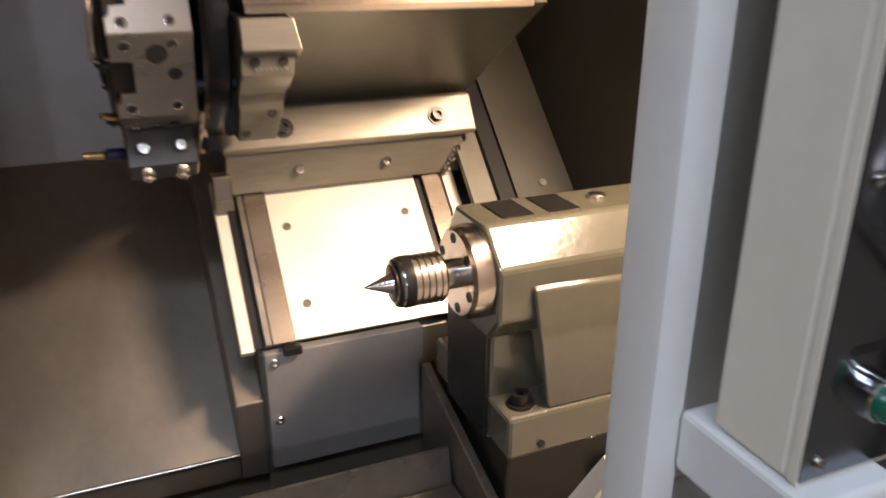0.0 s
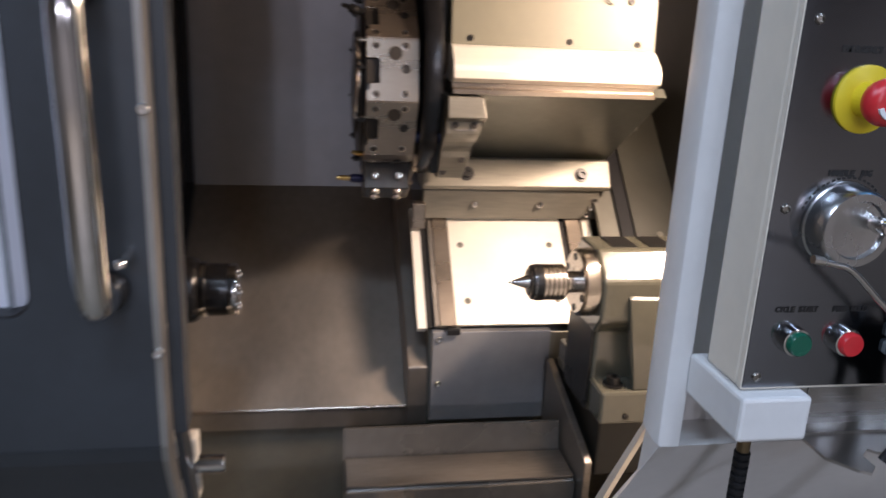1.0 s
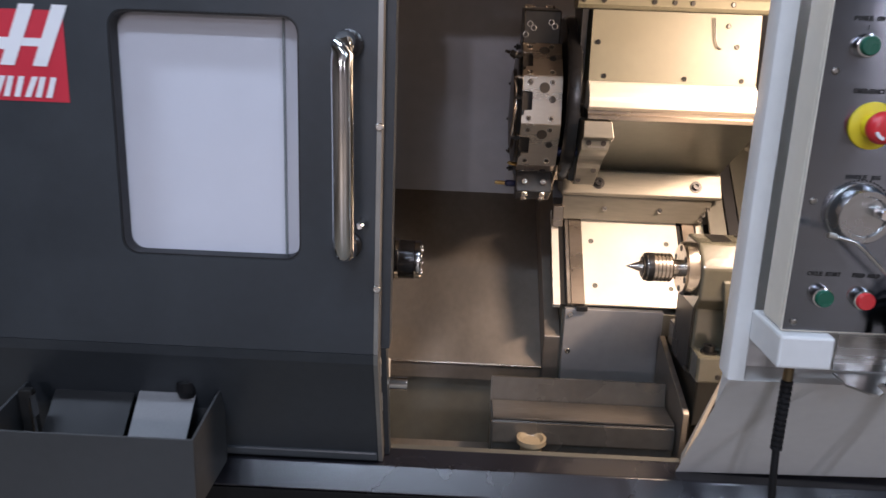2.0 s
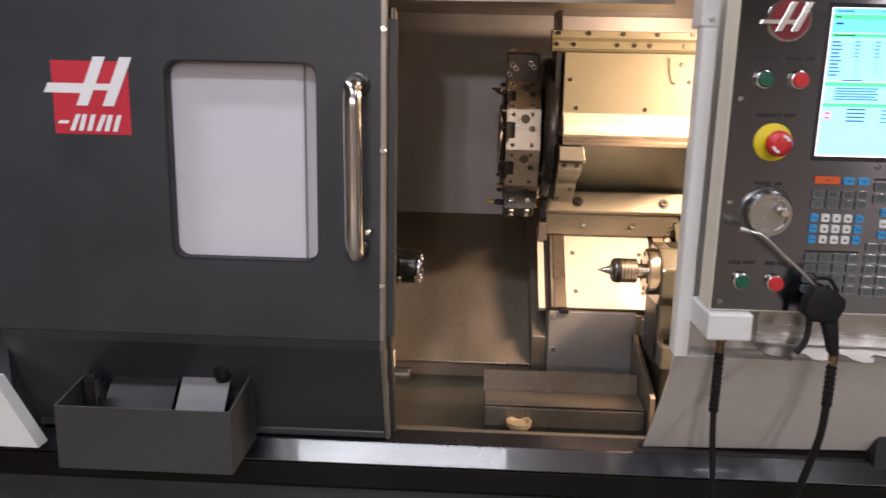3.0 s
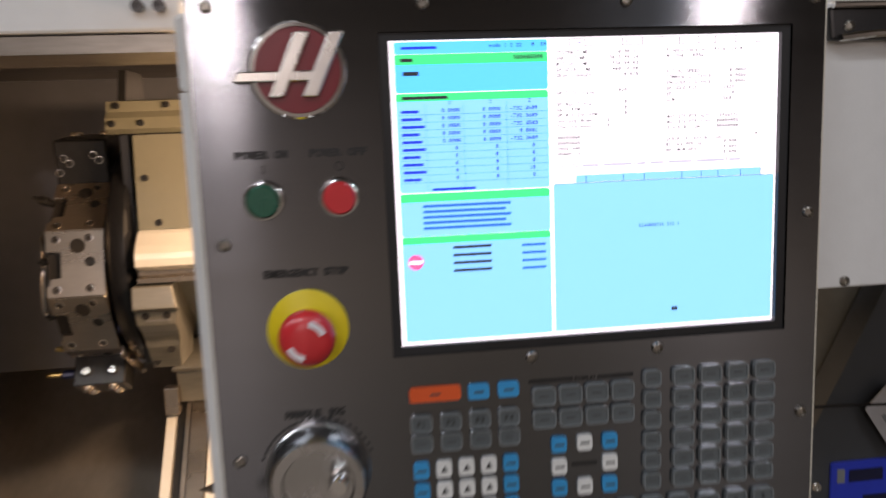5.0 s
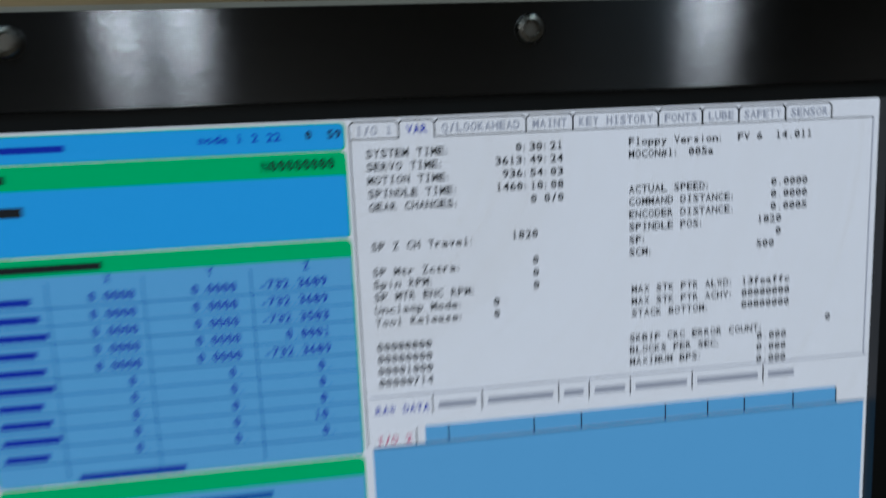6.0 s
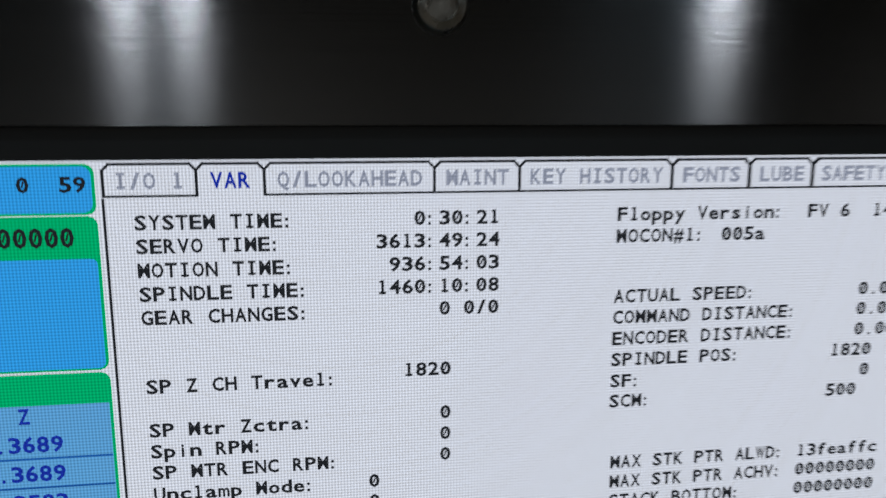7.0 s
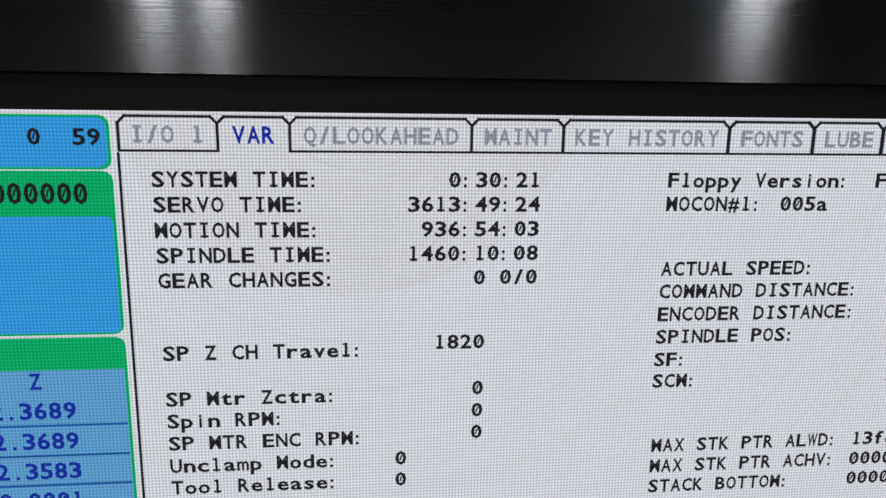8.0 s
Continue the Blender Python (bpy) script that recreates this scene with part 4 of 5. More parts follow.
# ---- open tray on the sill ----
tray = thing("parts_tray", (-1.35, 0.16, 0.724), "dark grey open sheet-metal tray holding a paper and tools", "tray")
TG = paint("dark_grey_tray", (0.042, 0.044, 0.046), 0.5, var=0.10, bump=0.1)
TX0, TX1, TY0, TY1 = -1.487, -1.145, 0.068, 0.232
part("mount", B(-1.45, -1.20, 0.19, 0.232, 0.672, 0.738), TG, tray)
part("front", B(TX0, TX1, TY0, TY0 + 0.004, 0.738, 0.868, bevel=0.001), TG, tray)
part("back", B(TX0 + 0.03, TX1, TY1 - 0.004, TY1, 0.738, 0.890, bevel=0.001), TG, tray)
for sx in (TX0, TX1 - 0.004):
    part("end", P([(TY0 + 0.004, 0.738), (TY1 - 0.004, 0.738), (TY1 - 0.004, 0.890), (TY0 + 0.004, 0.868)], "x", sx, sx + 0.004), TG, tray)
part("bottom", B(TX0 + 0.004, TX1 - 0.004, TY0 + 0.004, TY1 - 0.004, 0.738, 0.744), TG, tray)
pad = thing("paper_pad", (-1.24, 0.16, 0.73), "pale grey paper pad leaning in the open tray", "paper")
part("pad", P([(0.090, 0.752), (0.215, 0.880), (0.218, 0.877), (0.095, 0.749)], "x", -1.29, -1.19), paint("grey_pad", (0.17, 0.17, 0.175), 0.7, var=0.1, scale=30, bump=0.2, bscale=50), pad)
cov = thing("dark_folder", (-1.36, 0.16, 0.73), "dark grey folder leaning in the open tray", "folder")
part("folder", P([(0.090, 0.752), (0.215, 0.872), (0.218, 0.869), (0.095, 0.749)], "x", -1.44, -1.30), RUBBER, cov)
kno = thing("black_clamp", (-1.20, 0.215, 0.82), "black clamp knob on the tray rim", "clamp")
part("knob", T([(0, 0.014), (0.012, 0.018), (0.03, 0.018), (0.034, 0.012)], (-1.205, 0.212, 0.872), "z", 16), RUBBER, kno)
can = thing("black_scraper", (-1.475, 0.17, 0.73), "black scraper with a bright edge in the tray", "tool")
part("blade", P([(-1.462, 0.746), (-1.437, 0.746), (-1.447, 0.898), (-1.470, 0.898)], "y", 0.15, 0.165, bevel=0.002), BLACKOX, can)
part("edge", P([(-1.4445, 0.80), (-1.441, 0.80), (-1.446, 0.888), (-1.4495, 0.888)], "y", 0.145, 0.163), CHROME, can)

# ---- control pendant ----
pen = thing("control_pendant", (-0.055, 0.03, 1.126), "control pendant with brushed stainless face, display and keypad", "control panel")
part("housing", B(-0.2945, 0.1885, 0.0, 0.062, 1.124, 1.6506, bevel=0.004), BEIGE, pen, "pale grey housing")
face = bmesh.new()
ring_plate(face, rounded(-0.293, 0.187, 1.1265, 1.6483, 0.0015, 2), rounded(-0.1600, 0.1600, 1.3785, 1.6205, 0.001, 2), -0.0075, -0.0002)
part("housing_rim", ring_plate(bmesh.new(), rounded(-0.2945, 0.1885, 1.1245, 1.6501, 0.002, 2), rounded(-0.2932, 0.1872, 1.1263, 1.6485, 0.0015, 2), -0.0068, -0.0003), BEIGE, pen)
uvl = face.loops.layers.uv.new("brush")
for f in face.faces:
    for lp in f.loops:
        lp[uvl].uv = (lp.vert.co.z, lp.vert.co.x)
panel = part("face_plate", face, PANEL, pen, "brushed stainless face plate")
part("screen_gasket", ring_plate(bmesh.new(), rounded(-0.1598, 0.1598, 1.3787, 1.6203, 0.001, 2), rounded(-0.1525, 0.1525, 1.3855, 1.6148, 0.001, 2), -0.0055, -0.0008), GASKET, pen, "black screen surround")
PS = bmesh.new()
lathe(PS, [(0, 0.0048), (-0.0012, 0.0047), (-0.0022, 0.0040), (-0.0026, 0.0027), (-0.0010, 0.0024)], (0, 0, 0), "y", 20)
PS = mesh_of("panel_screw", PS, paint("dull_screw", (0.30, 0.28, 0.25), 0.3, 1.0, var=0.15, scale=300, bump=0.1, bscale=900), True)
for sx, sz in ((-0.279, 1.640), (-0.127, 1.640), (0.026, 1.640), (0.178, 1.640), (-0.279, 1.472), (0.177, 1.474), (-0.280, 1.306), (0.176, 1.307),
               (0.175, 1.138), (0.023, 1.138), (-0.280, 1.138), (-0.130, 1.138), (-0.052, 1.371), (0.051, 1.371)):
    put("panel_screw", PS, (sx, -0.0075, sz), pen)
FY = -0.0075

# display
scr = part("display", B(-0.1530, 0.1530, 0.0, 0.004, 1.3850, 1.6155), SCRWHITE, pen, "lit display with a diagnostics page")


def patch(x0, x1, z0, z1, mat, y=-0.0004, r=0.0):
    return flat("screen_area", rounded(x0, x1, z0, z1, r, 3) if r else rect(x0, x1, z0, z1), y, mat, scr)


LX0, LX1 = -0.1485, -0.0334
# thin green borders round the boxes of the left-hand column
for z0, z1 in ((1.6051, 1.6139), (1.5771, 1.6049), (1.5031, 1.5766), (1.4696, 1.5024), (1.3876, 1.4694)):
    patch(LX0 - 0.0005, LX1 + 0.0005, z0, z1, SCRGREEN, y=-0.0003, r=0.0016)
patch(LX0, LX1, 1.6055, 1.6135, SCRBLUE, r=0.0015)
patch(LX0, LX1, 1.5975, 1.6045, SCRGREEN, r=0.0012)
patch(LX0, LX1, 1.5775, 1.5974, SCRBLUE, r=0.001)
patch(LX0, LX1, 1.5710, 1.5762, SCRGREEN, r=0.0012)
patch(LX0, LX1, 1.5035, 1.5709, SCRBLUE2)
patch(LX0, LX1, 1.4960, 1.5020, SCRGREEN, r=0.0012)
patch(LX0, LX1, 1.4700, 1.4959, SCRBLUE2)
patch(LX0, LX1, 1.4640, 1.4690, SCRGREEN, r=0.0012)
patch(LX0, LX1, 1.3880, 1.4639, SCRBLUE2)
patch(-0.124, -0.091, 1.5040, 1.5060, SCRNAVY, y=-0.0008)
rx = -0.0300
# lower right panel
patch(rx, 0.1515, 1.3880, 1.5050, SCRBLUE2)
patch(-0.0120, 0.1400, 1.5052, 1.5110, SCRBLUE2)
for tx in (-0.015, -0.004, 0.026, 0.043, 0.074, 0.090, 0.104, 0.123, 0.140):
    patch(tx - 0.0002, tx + 0.0002, 1.5048, 1.5108, SCRDARK, y=-0.0008)
patch(rx, 0.1515, 1.5047, 1.5051, SCRDARK, y=-0.0008)
patch(rx, 0.1515, 1.5225, 1.5229, SCRGREY, y=-0.0008)
# main page frame and tabs
XT = [-0.0315, -0.0159, -0.0043, 0.0259, 0.0417, 0.0713, 0.0870, 0.1001, 0.1172, 0.1345]
for i in range(9):
    a, b = XT[i], XT[i + 1]
    z0, z1, w, c = 1.6083, 1.6138, 0.00022, 0.0011
    bmf = bmesh.new()
    line = [(a, z0), (a, z1 - c), (a + c, z1), (b - c, z1), (b, z1 - c), (b, z0)]
    for p, q in zip(line, line[1:]):
        d = Vector((q[0] - p[0], q[1] - p[1])).normalized() * w
        n = Vector((-d.y, d.x))
        prism(bmf, [(p[0] - d.x + n.x, p[1] - d.y + n.y), (q[0] + d.x + n.x, q[1] + d.y + n.y), (q[0] + d.x - n.x, q[1] + d.y - n.y), (p[0] - d.x - n.x, p[1] - d.y - n.y)], "y", -0.0006 - 0.0003 * (i % 2), -0.0004)
    part("tab_outline", bmf, SCRDARK, scr)
patch(XT[0], XT[1], z0 - 0.0002, z0 + 0.0002, SCRDARK, y=-0.0012)
patch(XT[2], 0.1500, z0 - 0.0002, z0 + 0.0002, SCRDARK, y=-0.0012)
patch(XT[0] - 0.0002, XT[0] + 0.0002, 1.5060, z0 - 0.0003, SCRDARK, y=-0.0012)
patch(0.1498, 0.1502, 1.5230, z0, SCRGREY, y=-0.0012)
for i, (s, mat) in enumerate((("I/O 1", SCRGREY), ("VAR", SCRNAVY), ("Q/LOOKAHEAD", SCRGREY), ("MAINT", SCRGREY), ("KEY HISTORY", SCRGREY), ("FONTS", SCRGREY), ("LUBE", SCRGREY), ("SAFETY", SCRGREY), ("SENSOR", SCRGREY))):
    w = XT[i + 1] - XT[i]
    p = min((w - 0.0032) / len(s), 0.00236)
    writing("tab_text", s, (XT[i] + XT[i + 1]) / 2 - p * len(s) / 2, 1.6096, -0.0010, p, 0.0028, mat, scr)
CW, CH = 0.002315, 0.00262


def line(s, x, z, right=False, mat=SCRDARK, cw=CW, ch=CH):
    writing("screen_text", s, x - cw * len(s) if right else x, z + 0.0002, -0.0010, cw, ch, mat, scr)


XL = -0.0268
for s, z in (("SYSTEM TIME:", 1.6022), ("SERVO TIME:", 1.5980), ("MOTION TIME:", 1.5937), ("SPINDLE TIME:", 1.5894), ("GEAR CHANGES:", 1.5851), ("SP Z CH Travel:", 1.5722),
             ("SP Mtr Zctra:", 1.5638), ("Spin RPM:", 1.5597), ("SP MTR ENC RPM:", 1.5555), ("Unclamp Mode:", 1.5512), ("Tool Release:", 1.5470)):
    line(s, XL, z)
for s, z in (("0:30:21", 1.6022), ("3613:49:24", 1.5980), ("936:54:03", 1.5937), ("1460:10:08", 1.5894), ("0 0/0", 1.5851)):
    line(s, 0.0382, z, True)
line("1820", 0.0291, 1.5733, True)
for z in (1.5645, 1.5602, 1.5559):
    line("0", 0.0291, z, True)
for z in (1.5512, 1.5470):
    line("0", 0.0153, z, True)
for s, z in (("00000000", 1.5385), ("00000000", 1.5344), ("00001000", 1.5303), ("00000714", 1.5262)):
    line(s, XL, z)
XR = 0.0606
for s, z in (("Floppy Version:", 1.6022), ("MOCON#1:", 1.5980), ("ACTUAL SPEED:", 1.5862), ("COMMAND DISTANCE:", 1.5820), ("ENCODER DISTANCE:", 1.5777), ("SPINDLE POS:", 1.5734), ("SF:", 1.5690), ("SCM:", 1.5648),
             ("MAX STK PTR ALWD:", 1.5518), ("MAX STK PTR ACHV:", 1.5476), ("STACK BOTTOM:", 1.5434), ("SKBIF CRC ERROR COUNT:", 1.5345), ("BLOCKS PER SEC:", 1.5303), ("MAXIMUM BPS:", 1.5261)):
    low = s.startswith(("MAX STK", "STACK"))
    line(s, XR + 0.0008 * low, z, cw=CW * (0.965 if low else 0.99))
line("005a", 0.0818, 1.5980)
line("FV 6  14.011", 0.0995, 1.6022)
for s, z in (("0.0000", 1.5862), ("0.0000", 1.5820), ("0.0005", 1.5777), ("1820", 1.5734), ("0", 1.5690), ("500", 1.5648)):
    line(s, 0.1260 if len(s) > 4 else 0.1140 if s == "500" else 0.1165, z, True)
for s, z in (("13feaffc", 1.5518), ("00000000", 1.5476), ("00000000", 1.5434)):
    line(s, 0.1018, z)
line("0", 0.1365, 1.5365, True)
for z in (1.5345, 1.5303, 1.5261):
    line("0.000", 0.1195, z - 0.003, True)
lt = [-0.029, -0.009, 0.008, 0.035, 0.046, 0.061, 0.084, 0.111, 0.125]
writing("tab_text", "RAW DATA", -0.0285, 1.5168, -0.0010, 0.0023, 0.0028, SCRNAVY, scr)
for a, b in zip(lt[1:], lt[2:]):
    patch(a - 0.0002, a + 0.0002, 1.5155, 1.5218, SCRDARK, y=-0.0008)
    patch(a + 0.002, b - 0.002, 1.5172, 1.5192, SCRGREY, y=-0.0008)
writing("tab_text", "I/O 2", -0.0285, 1.5062, -0.0010, 0.0024, 0.0028, SCRPINK, scr)
writing("screen_text", "DIAGNOSTIC I/O 1", 0.0385, 1.4680, -0.0010, 0.0021, 0.0028, SCRNAVY, scr)
# left-hand column: status line, offsets table, tool notes
line("0  59", -0.0454, 1.6090, cw=0.00228)
patch(-0.1435, -0.117, 1.6085, 1.6105, SCRNAVY, y=-0.0008)
writing("screen_text", "mode 1 2 22", -0.0780, 1.6090, -0.0010, 0.0023, CH, SCRNAVY, scr)
line("N00000000", -0.0366, 1.5995, True, cw=0.00255, ch=0.0034)
patch(-0.1445, -0.135, 1.5995, 1.6020, SCRDARK, y=-0.0008)
patch(-0.1430, -0.131, 1.5895, 1.5925, SCRDARK, y=-0.0008)
patch(-0.1445, -0.110, 1.5722, 1.5745, SCRDARK, y=-0.0008)
for x, s in ((-0.1100, "X"), (-0.0790, "Y"), (-0.0490, "Z")):
    line(s, x, 1.5676, mat=SCRNAVY, ch=0.0029)
vals = ("-732.3689", "-732.3689", "-732.3583", "0.0001", "-732.3689", "0.", "0.", "0.", "10.", "0.")
for k in range(10):
    z = 1.5622 - 0.0056 * k
    patch(LX0 + 0.001, LX1, z - 0.0014, z - 0.0011, SCRLINE, y=-0.0008)
    line(vals[k], -0.0415, z, True, SCRNAVY, 0.00240, 0.0030)
    line("0.0000" if k < 5 else "0.", -0.0700, z, True, SCRNAVY, 0.00235, 0.0030)
    line("0.0000" if k < 5 else "0.", -0.1010, z, True, SCRNAVY, 0.00235, 0.0030)
    patch(-0.1455, -0.132 + 0.002 * (k % 3), z, z + 0.0022, SCRNAVY, y=-0.0008)
for x in (-0.127, -0.0985, -0.0655):
    patch(x - 0.00015, x + 0.00015, 1.5050, 1.5690, SCRLINE, y=-0.0008)
for k in range(5):
    z = 1.4915 - 0.0042 * k
    patch(-0.1320, -0.0640 - 0.004 * (k % 2), z, z + 0.0022, SCRLINE, y=-0.0008)
for k in range(4):
    patch(-0.0560, -0.0370, 1.4580 - 0.006 * k, 1.4600 - 0.006 * k, SCRLINE, y=-0.0008)
    patch(-0.1100, -0.0800, 1.4590 - 0.006 * k, 1.4612 - 0.006 * k, SCRDARK, y=-0.0008)
flat("stop_icon", [(-0.139 + 0.006 * math.cos(k * 0.3927), 1.4500 + 0.006 * math.sin(k * 0.3927)) for k in range(16)], -0.0008, SCRPINK, scr)
patch(-0.144, -0.134, 1.4488, 1.4512, SCRWHITE, y=-0.0012)
patch(0.066, 0.071, 1.3990, 1.4020, SCRDARK, y=-0.0008)

# push buttons
def push_button(x, z, mat, label):
    b = part("push_button", T([(0, 0.0145), (-0.004, 0.0145), (-0.010, 0.0138), (-0.0105, 0.0125)], (x, FY, z), "y", 28), CHROME, pen, "chrome ring with a " + label + " cap", smooth=True)
    part("cap", T([(-0.0106, 0.0120), (-0.0150, 0.0120), (-0.0172, 0.0105), (-0.0172, 0.006)], (x, FY, z), "y", 28), mat, b, label + " cap", smooth=True)


push_button(-0.248, 1.5035, GREEN, "green")
push_button(-0.194, 1.5035, RED, "red")
push_button(-0.250, 1.1770, GREEN, "green")
push_button(-0.195, 1.1755, RED, "red")
for s, x, z, p in (("POWER ON", -0.248, 1.5335, 0.0046), ("POWER OFF", -0.193, 1.5335, 0.0046), ("EMERGENCY STOP", -0.2215, 1.4460, 0.0044), ("HANDLE JOG", -0.2215, 1.3370, 0.0044), ("CYCLE START", -0.250, 1.2050, 0.0040), ("FEED HOLD", -0.194, 1.2050, 0.0040)):
    writing("panel_text", s, x - p * len(s) / 2, z, FY - 0.0003, p, 0.0056, INK, pen, fill=0.98, bold=0.0005)
writing("panel_text", "I", -0.2495, 1.5230, FY - 0.0003, 0.004, 0.0055, INK, pen)
part("panel_mark", ring_plate(bmesh.new(), [(-0.193 + 0.0036 * math.cos(k * 0.5236), 1.5262 + 0.0036 * math.sin(k * 0.5236)) for k in range(12)], [(-0.193 + 0.0026 * math.cos(k * 0.5236), 1.5262 + 0.0026 * math.sin(k * 0.5236)) for k in range(12)], FY - 0.0004, FY - 0.0001), INK, pen)
es = part("emergency_stop", T([(0, 0.0300), (-0.003, 0.0300), (-0.004, 0.0285)], (-0.2225, FY, 1.4060), "y", 40), YELLOW, pen, "yellow disc with a red mushroom stop button", smooth=True)
part("stem", T([(-0.004, 0.016), (-0.020, 0.013)], (-0.2225, FY, 1.4060), "y", 28), YELLOW, es)
part("mushroom", T([(-0.018, 0.012), (-0.020, 0.0185), (-0.026, 0.0205), (-0.032, 0.0200), (-0.0365, 0.0165), (-0.0385, 0.010)], (-0.2225, FY, 1.4060), "y", 36), RED, es, "red mushroom head", smooth=True)
for a0 in (20, 200):
    arc = [(-0.2225 + r * math.cos(radians(a)), 1.4060 + r * math.sin(radians(a))) for r, seq in ((0.0145, range(a0, a0 + 61, 10)), (0.0105, range(a0 + 60, a0 - 1, -10))) for a in seq]
    part("arrow", P(arc, "y", FY - 0.0395, FY - 0.0360), DECALWHITE, es)
jog = part("jog_wheel", T([(0, 0.0400), (-0.002, 0.0400), (-0.0035, 0.0385), (-0.010, 0.0380), (-0.022, 0.0365), (-0.026, 0.0340), (-0.026, 0.0270), (-0.022, 0.0255), (-0.021, 0.0)], (-0.2215, FY, 1.2920), "y", 56), ALU, pen, "turned aluminium hand wheel", smooth=True)
part("crank_knob", T([(-0.022, 0.006), (-0.028, 0.0075), (-0.040, 0.0075), (-0.044, 0.006)], (-0.2060, FY, 1.2985), "y", 20), CHROME, jog, smooth=True)
dial = bmesh.new()
for k in range(21):
    a = radians(20 + 7 * k)
    c, s_ = math.cos(a), math.sin(a)
    prism(dial, [(-0.2215 + 0.0425 * c - 0.0016 * s_, 1.2920 + 0.0425 * s_ + 0.0016 * c), (-0.2215 + 0.0425 * c + 0.0016 * s_, 1.2920 + 0.0425 * s_ - 0.0016 * c), (-0.2215 + 0.0445 * c + 0.0016 * s_, 1.2920 + 0.0445 * s_ - 0.0016 * c), (-0.2215 + 0.0445 * c - 0.0016 * s_, 1.2920 + 0.0445 * s_ + 0.0016 * c)], "y", FY - 0.0004, FY)
part("dial_scale", dial, INK, pen, "black dial marks")
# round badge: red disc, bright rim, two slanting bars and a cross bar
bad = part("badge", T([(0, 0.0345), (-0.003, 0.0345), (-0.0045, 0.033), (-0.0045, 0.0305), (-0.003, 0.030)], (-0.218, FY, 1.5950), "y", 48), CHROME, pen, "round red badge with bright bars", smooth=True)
part("badge_field", T([(-0.0030, 0.0300), (-0.0036, 0.0300)], (-0.218, FY, 1.5950), "y", 48), BADGERED, bad)
for dx in (0.0, 0.024):
    part("badge_bar", P([(-0.240 + dx, 1.5760), (-0.229 + dx, 1.5760), (-0.208 + dx, 1.6215), (-0.219 + dx, 1.6215)], "y", FY - 0.0075, FY - 0.0037, bevel=0.001, seg=1), SCREW, bad)
part("badge_bar", P([(-0.264, 1.5870), (-0.206, 1.5870), (-0.203, 1.5945), (-0.260, 1.5945)], "y", FY - 0.0070, FY - 0.0037, bevel=0.001, seg=1), SCREW, bad)

# keypad
KEYCACHE = {}


def key_mesh(w, h, mat):
    k = (w, h, mat.name)
    if k not in KEYCACHE:
        bm = bmesh.new()
        pts = rounded(-w / 2, w / 2, -h / 2, h / 2, 0.0022, 2)
        prism(bm, pts, "y", -0.0030, 0.0)
        KEYCACHE[k] = mesh_of("key", bm, mat)
    return KEYCACHE[k]


def rim_mesh(w, h):
    k = (w, h, "rim")
    if k not in KEYCACHE:
        bm = bmesh.new()
        ring_plate(bm, rounded(-w / 2 - 0.0012, w / 2 + 0.0012, -h / 2 - 0.0012, h / 2 + 0.0012, 0.003, 2), rounded(-w / 2, w / 2, -h / 2, h / 2, 0.0022, 2), -0.0042, 0.0)
        KEYCACHE[k] = mesh_of("key_rim", bm, KEYRIM)
    return KEYCACHE[k]


def key(x, z, w=0.0145, h=0.0115, mat=None, text="", bar=True, rim=True):
    mat = mat or KEYGREY
    k = put("key", key_mesh(w, h, mat), (x, FY, z), pen)
    if rim:
        put("key_rim", rim_mesh(w, h), (x, FY, z), k)
    if text:
        p = 0.0036
        bmt = writing("legend", text, x - p * len(text) / 2, z - 0.0022, FY - 0.0034, p, 0.0044, INK, k)
    elif bar:
        put("legend", BARM, (x, FY - 0.0034, z), k)


BARM = mesh_of("legend", B(-0.0038, 0.0038, -0.0001, 0.0003, -0.0008, 0.0008), SOFTINK)
ARROW = mesh_of("legend", P([(-0.0028, -0.0022), (0.0028, -0.0022), (0.0, 0.0028)], "y", -0.0001, 0.0003), INK)
key(-0.1294, 1.3478, 0.040, 0.0115, ORANGE, rim=False)
key(-0.0952, 1.3470, 0.0165, 0.0120, KEYBLUE, rim=False)
key(-0.0715, 1.3470, 0.0165, 0.0120, KEYBLUE, rim=False)
for i in range(4):
    x = -0.1411 + 0.0231 * i
    key(x, 1.3245, text="F" + str(i + 1))
    key(x, 1.3085)
    for k in range(4):
        key(x, 1.2200 - 0.0178 * k)
for r in range(3):
    z = 1.2862 - 0.0178 * r
    for i in range(5):
        x = -0.1425 + 0.01785 * i
        if i in (0, 4):
            key(x, z, 0.0120, 0.0132, KEYBLUE, rim=False)
        else:
            key(x, z, 0.0122, 0.0132, KEYWHITE, bar=False, rim=False)
            put("legend", ARROW, (x, FY - 0.0034, z), pen)
for i in range(4):
    x = -0.0432 + 0.0215 * i
    key(x, 1.3388, 0.0165, 0.0125)
    key(x, 1.3200, 0.0165, 0.0120)
for x, z, m in ((-0.0315, 1.2976, KEYBLUE), (0.0106, 1.2972, KEYBLUE), (-0.0315, 1.2609, KEYBLUE), (0.0104, 1.2602, KEYBLUE), (-0.0104, 1.2976, KEYWHITE), (-0.0104, 1.2604, KEYWHITE), (-0.0315, 1.2790, KEYWHITE), (0.0106, 1.2790, KEYWHITE)):
    key(x, z, 0.0122, 0.0128, m, rim=False)
for r in range(6):
    z = 1.3465 - 0.01735 * r
    key(0.0460, z, 0.0120, 0.0115)
    for i in range(4):
        key(0.0725 + 0.0231 * i, z, 0.0155, 0.0118)
rows5 = ("?ABCDE", "FGHIJK", "LMNOPQ", "RSTUVW", "XYZ?()")
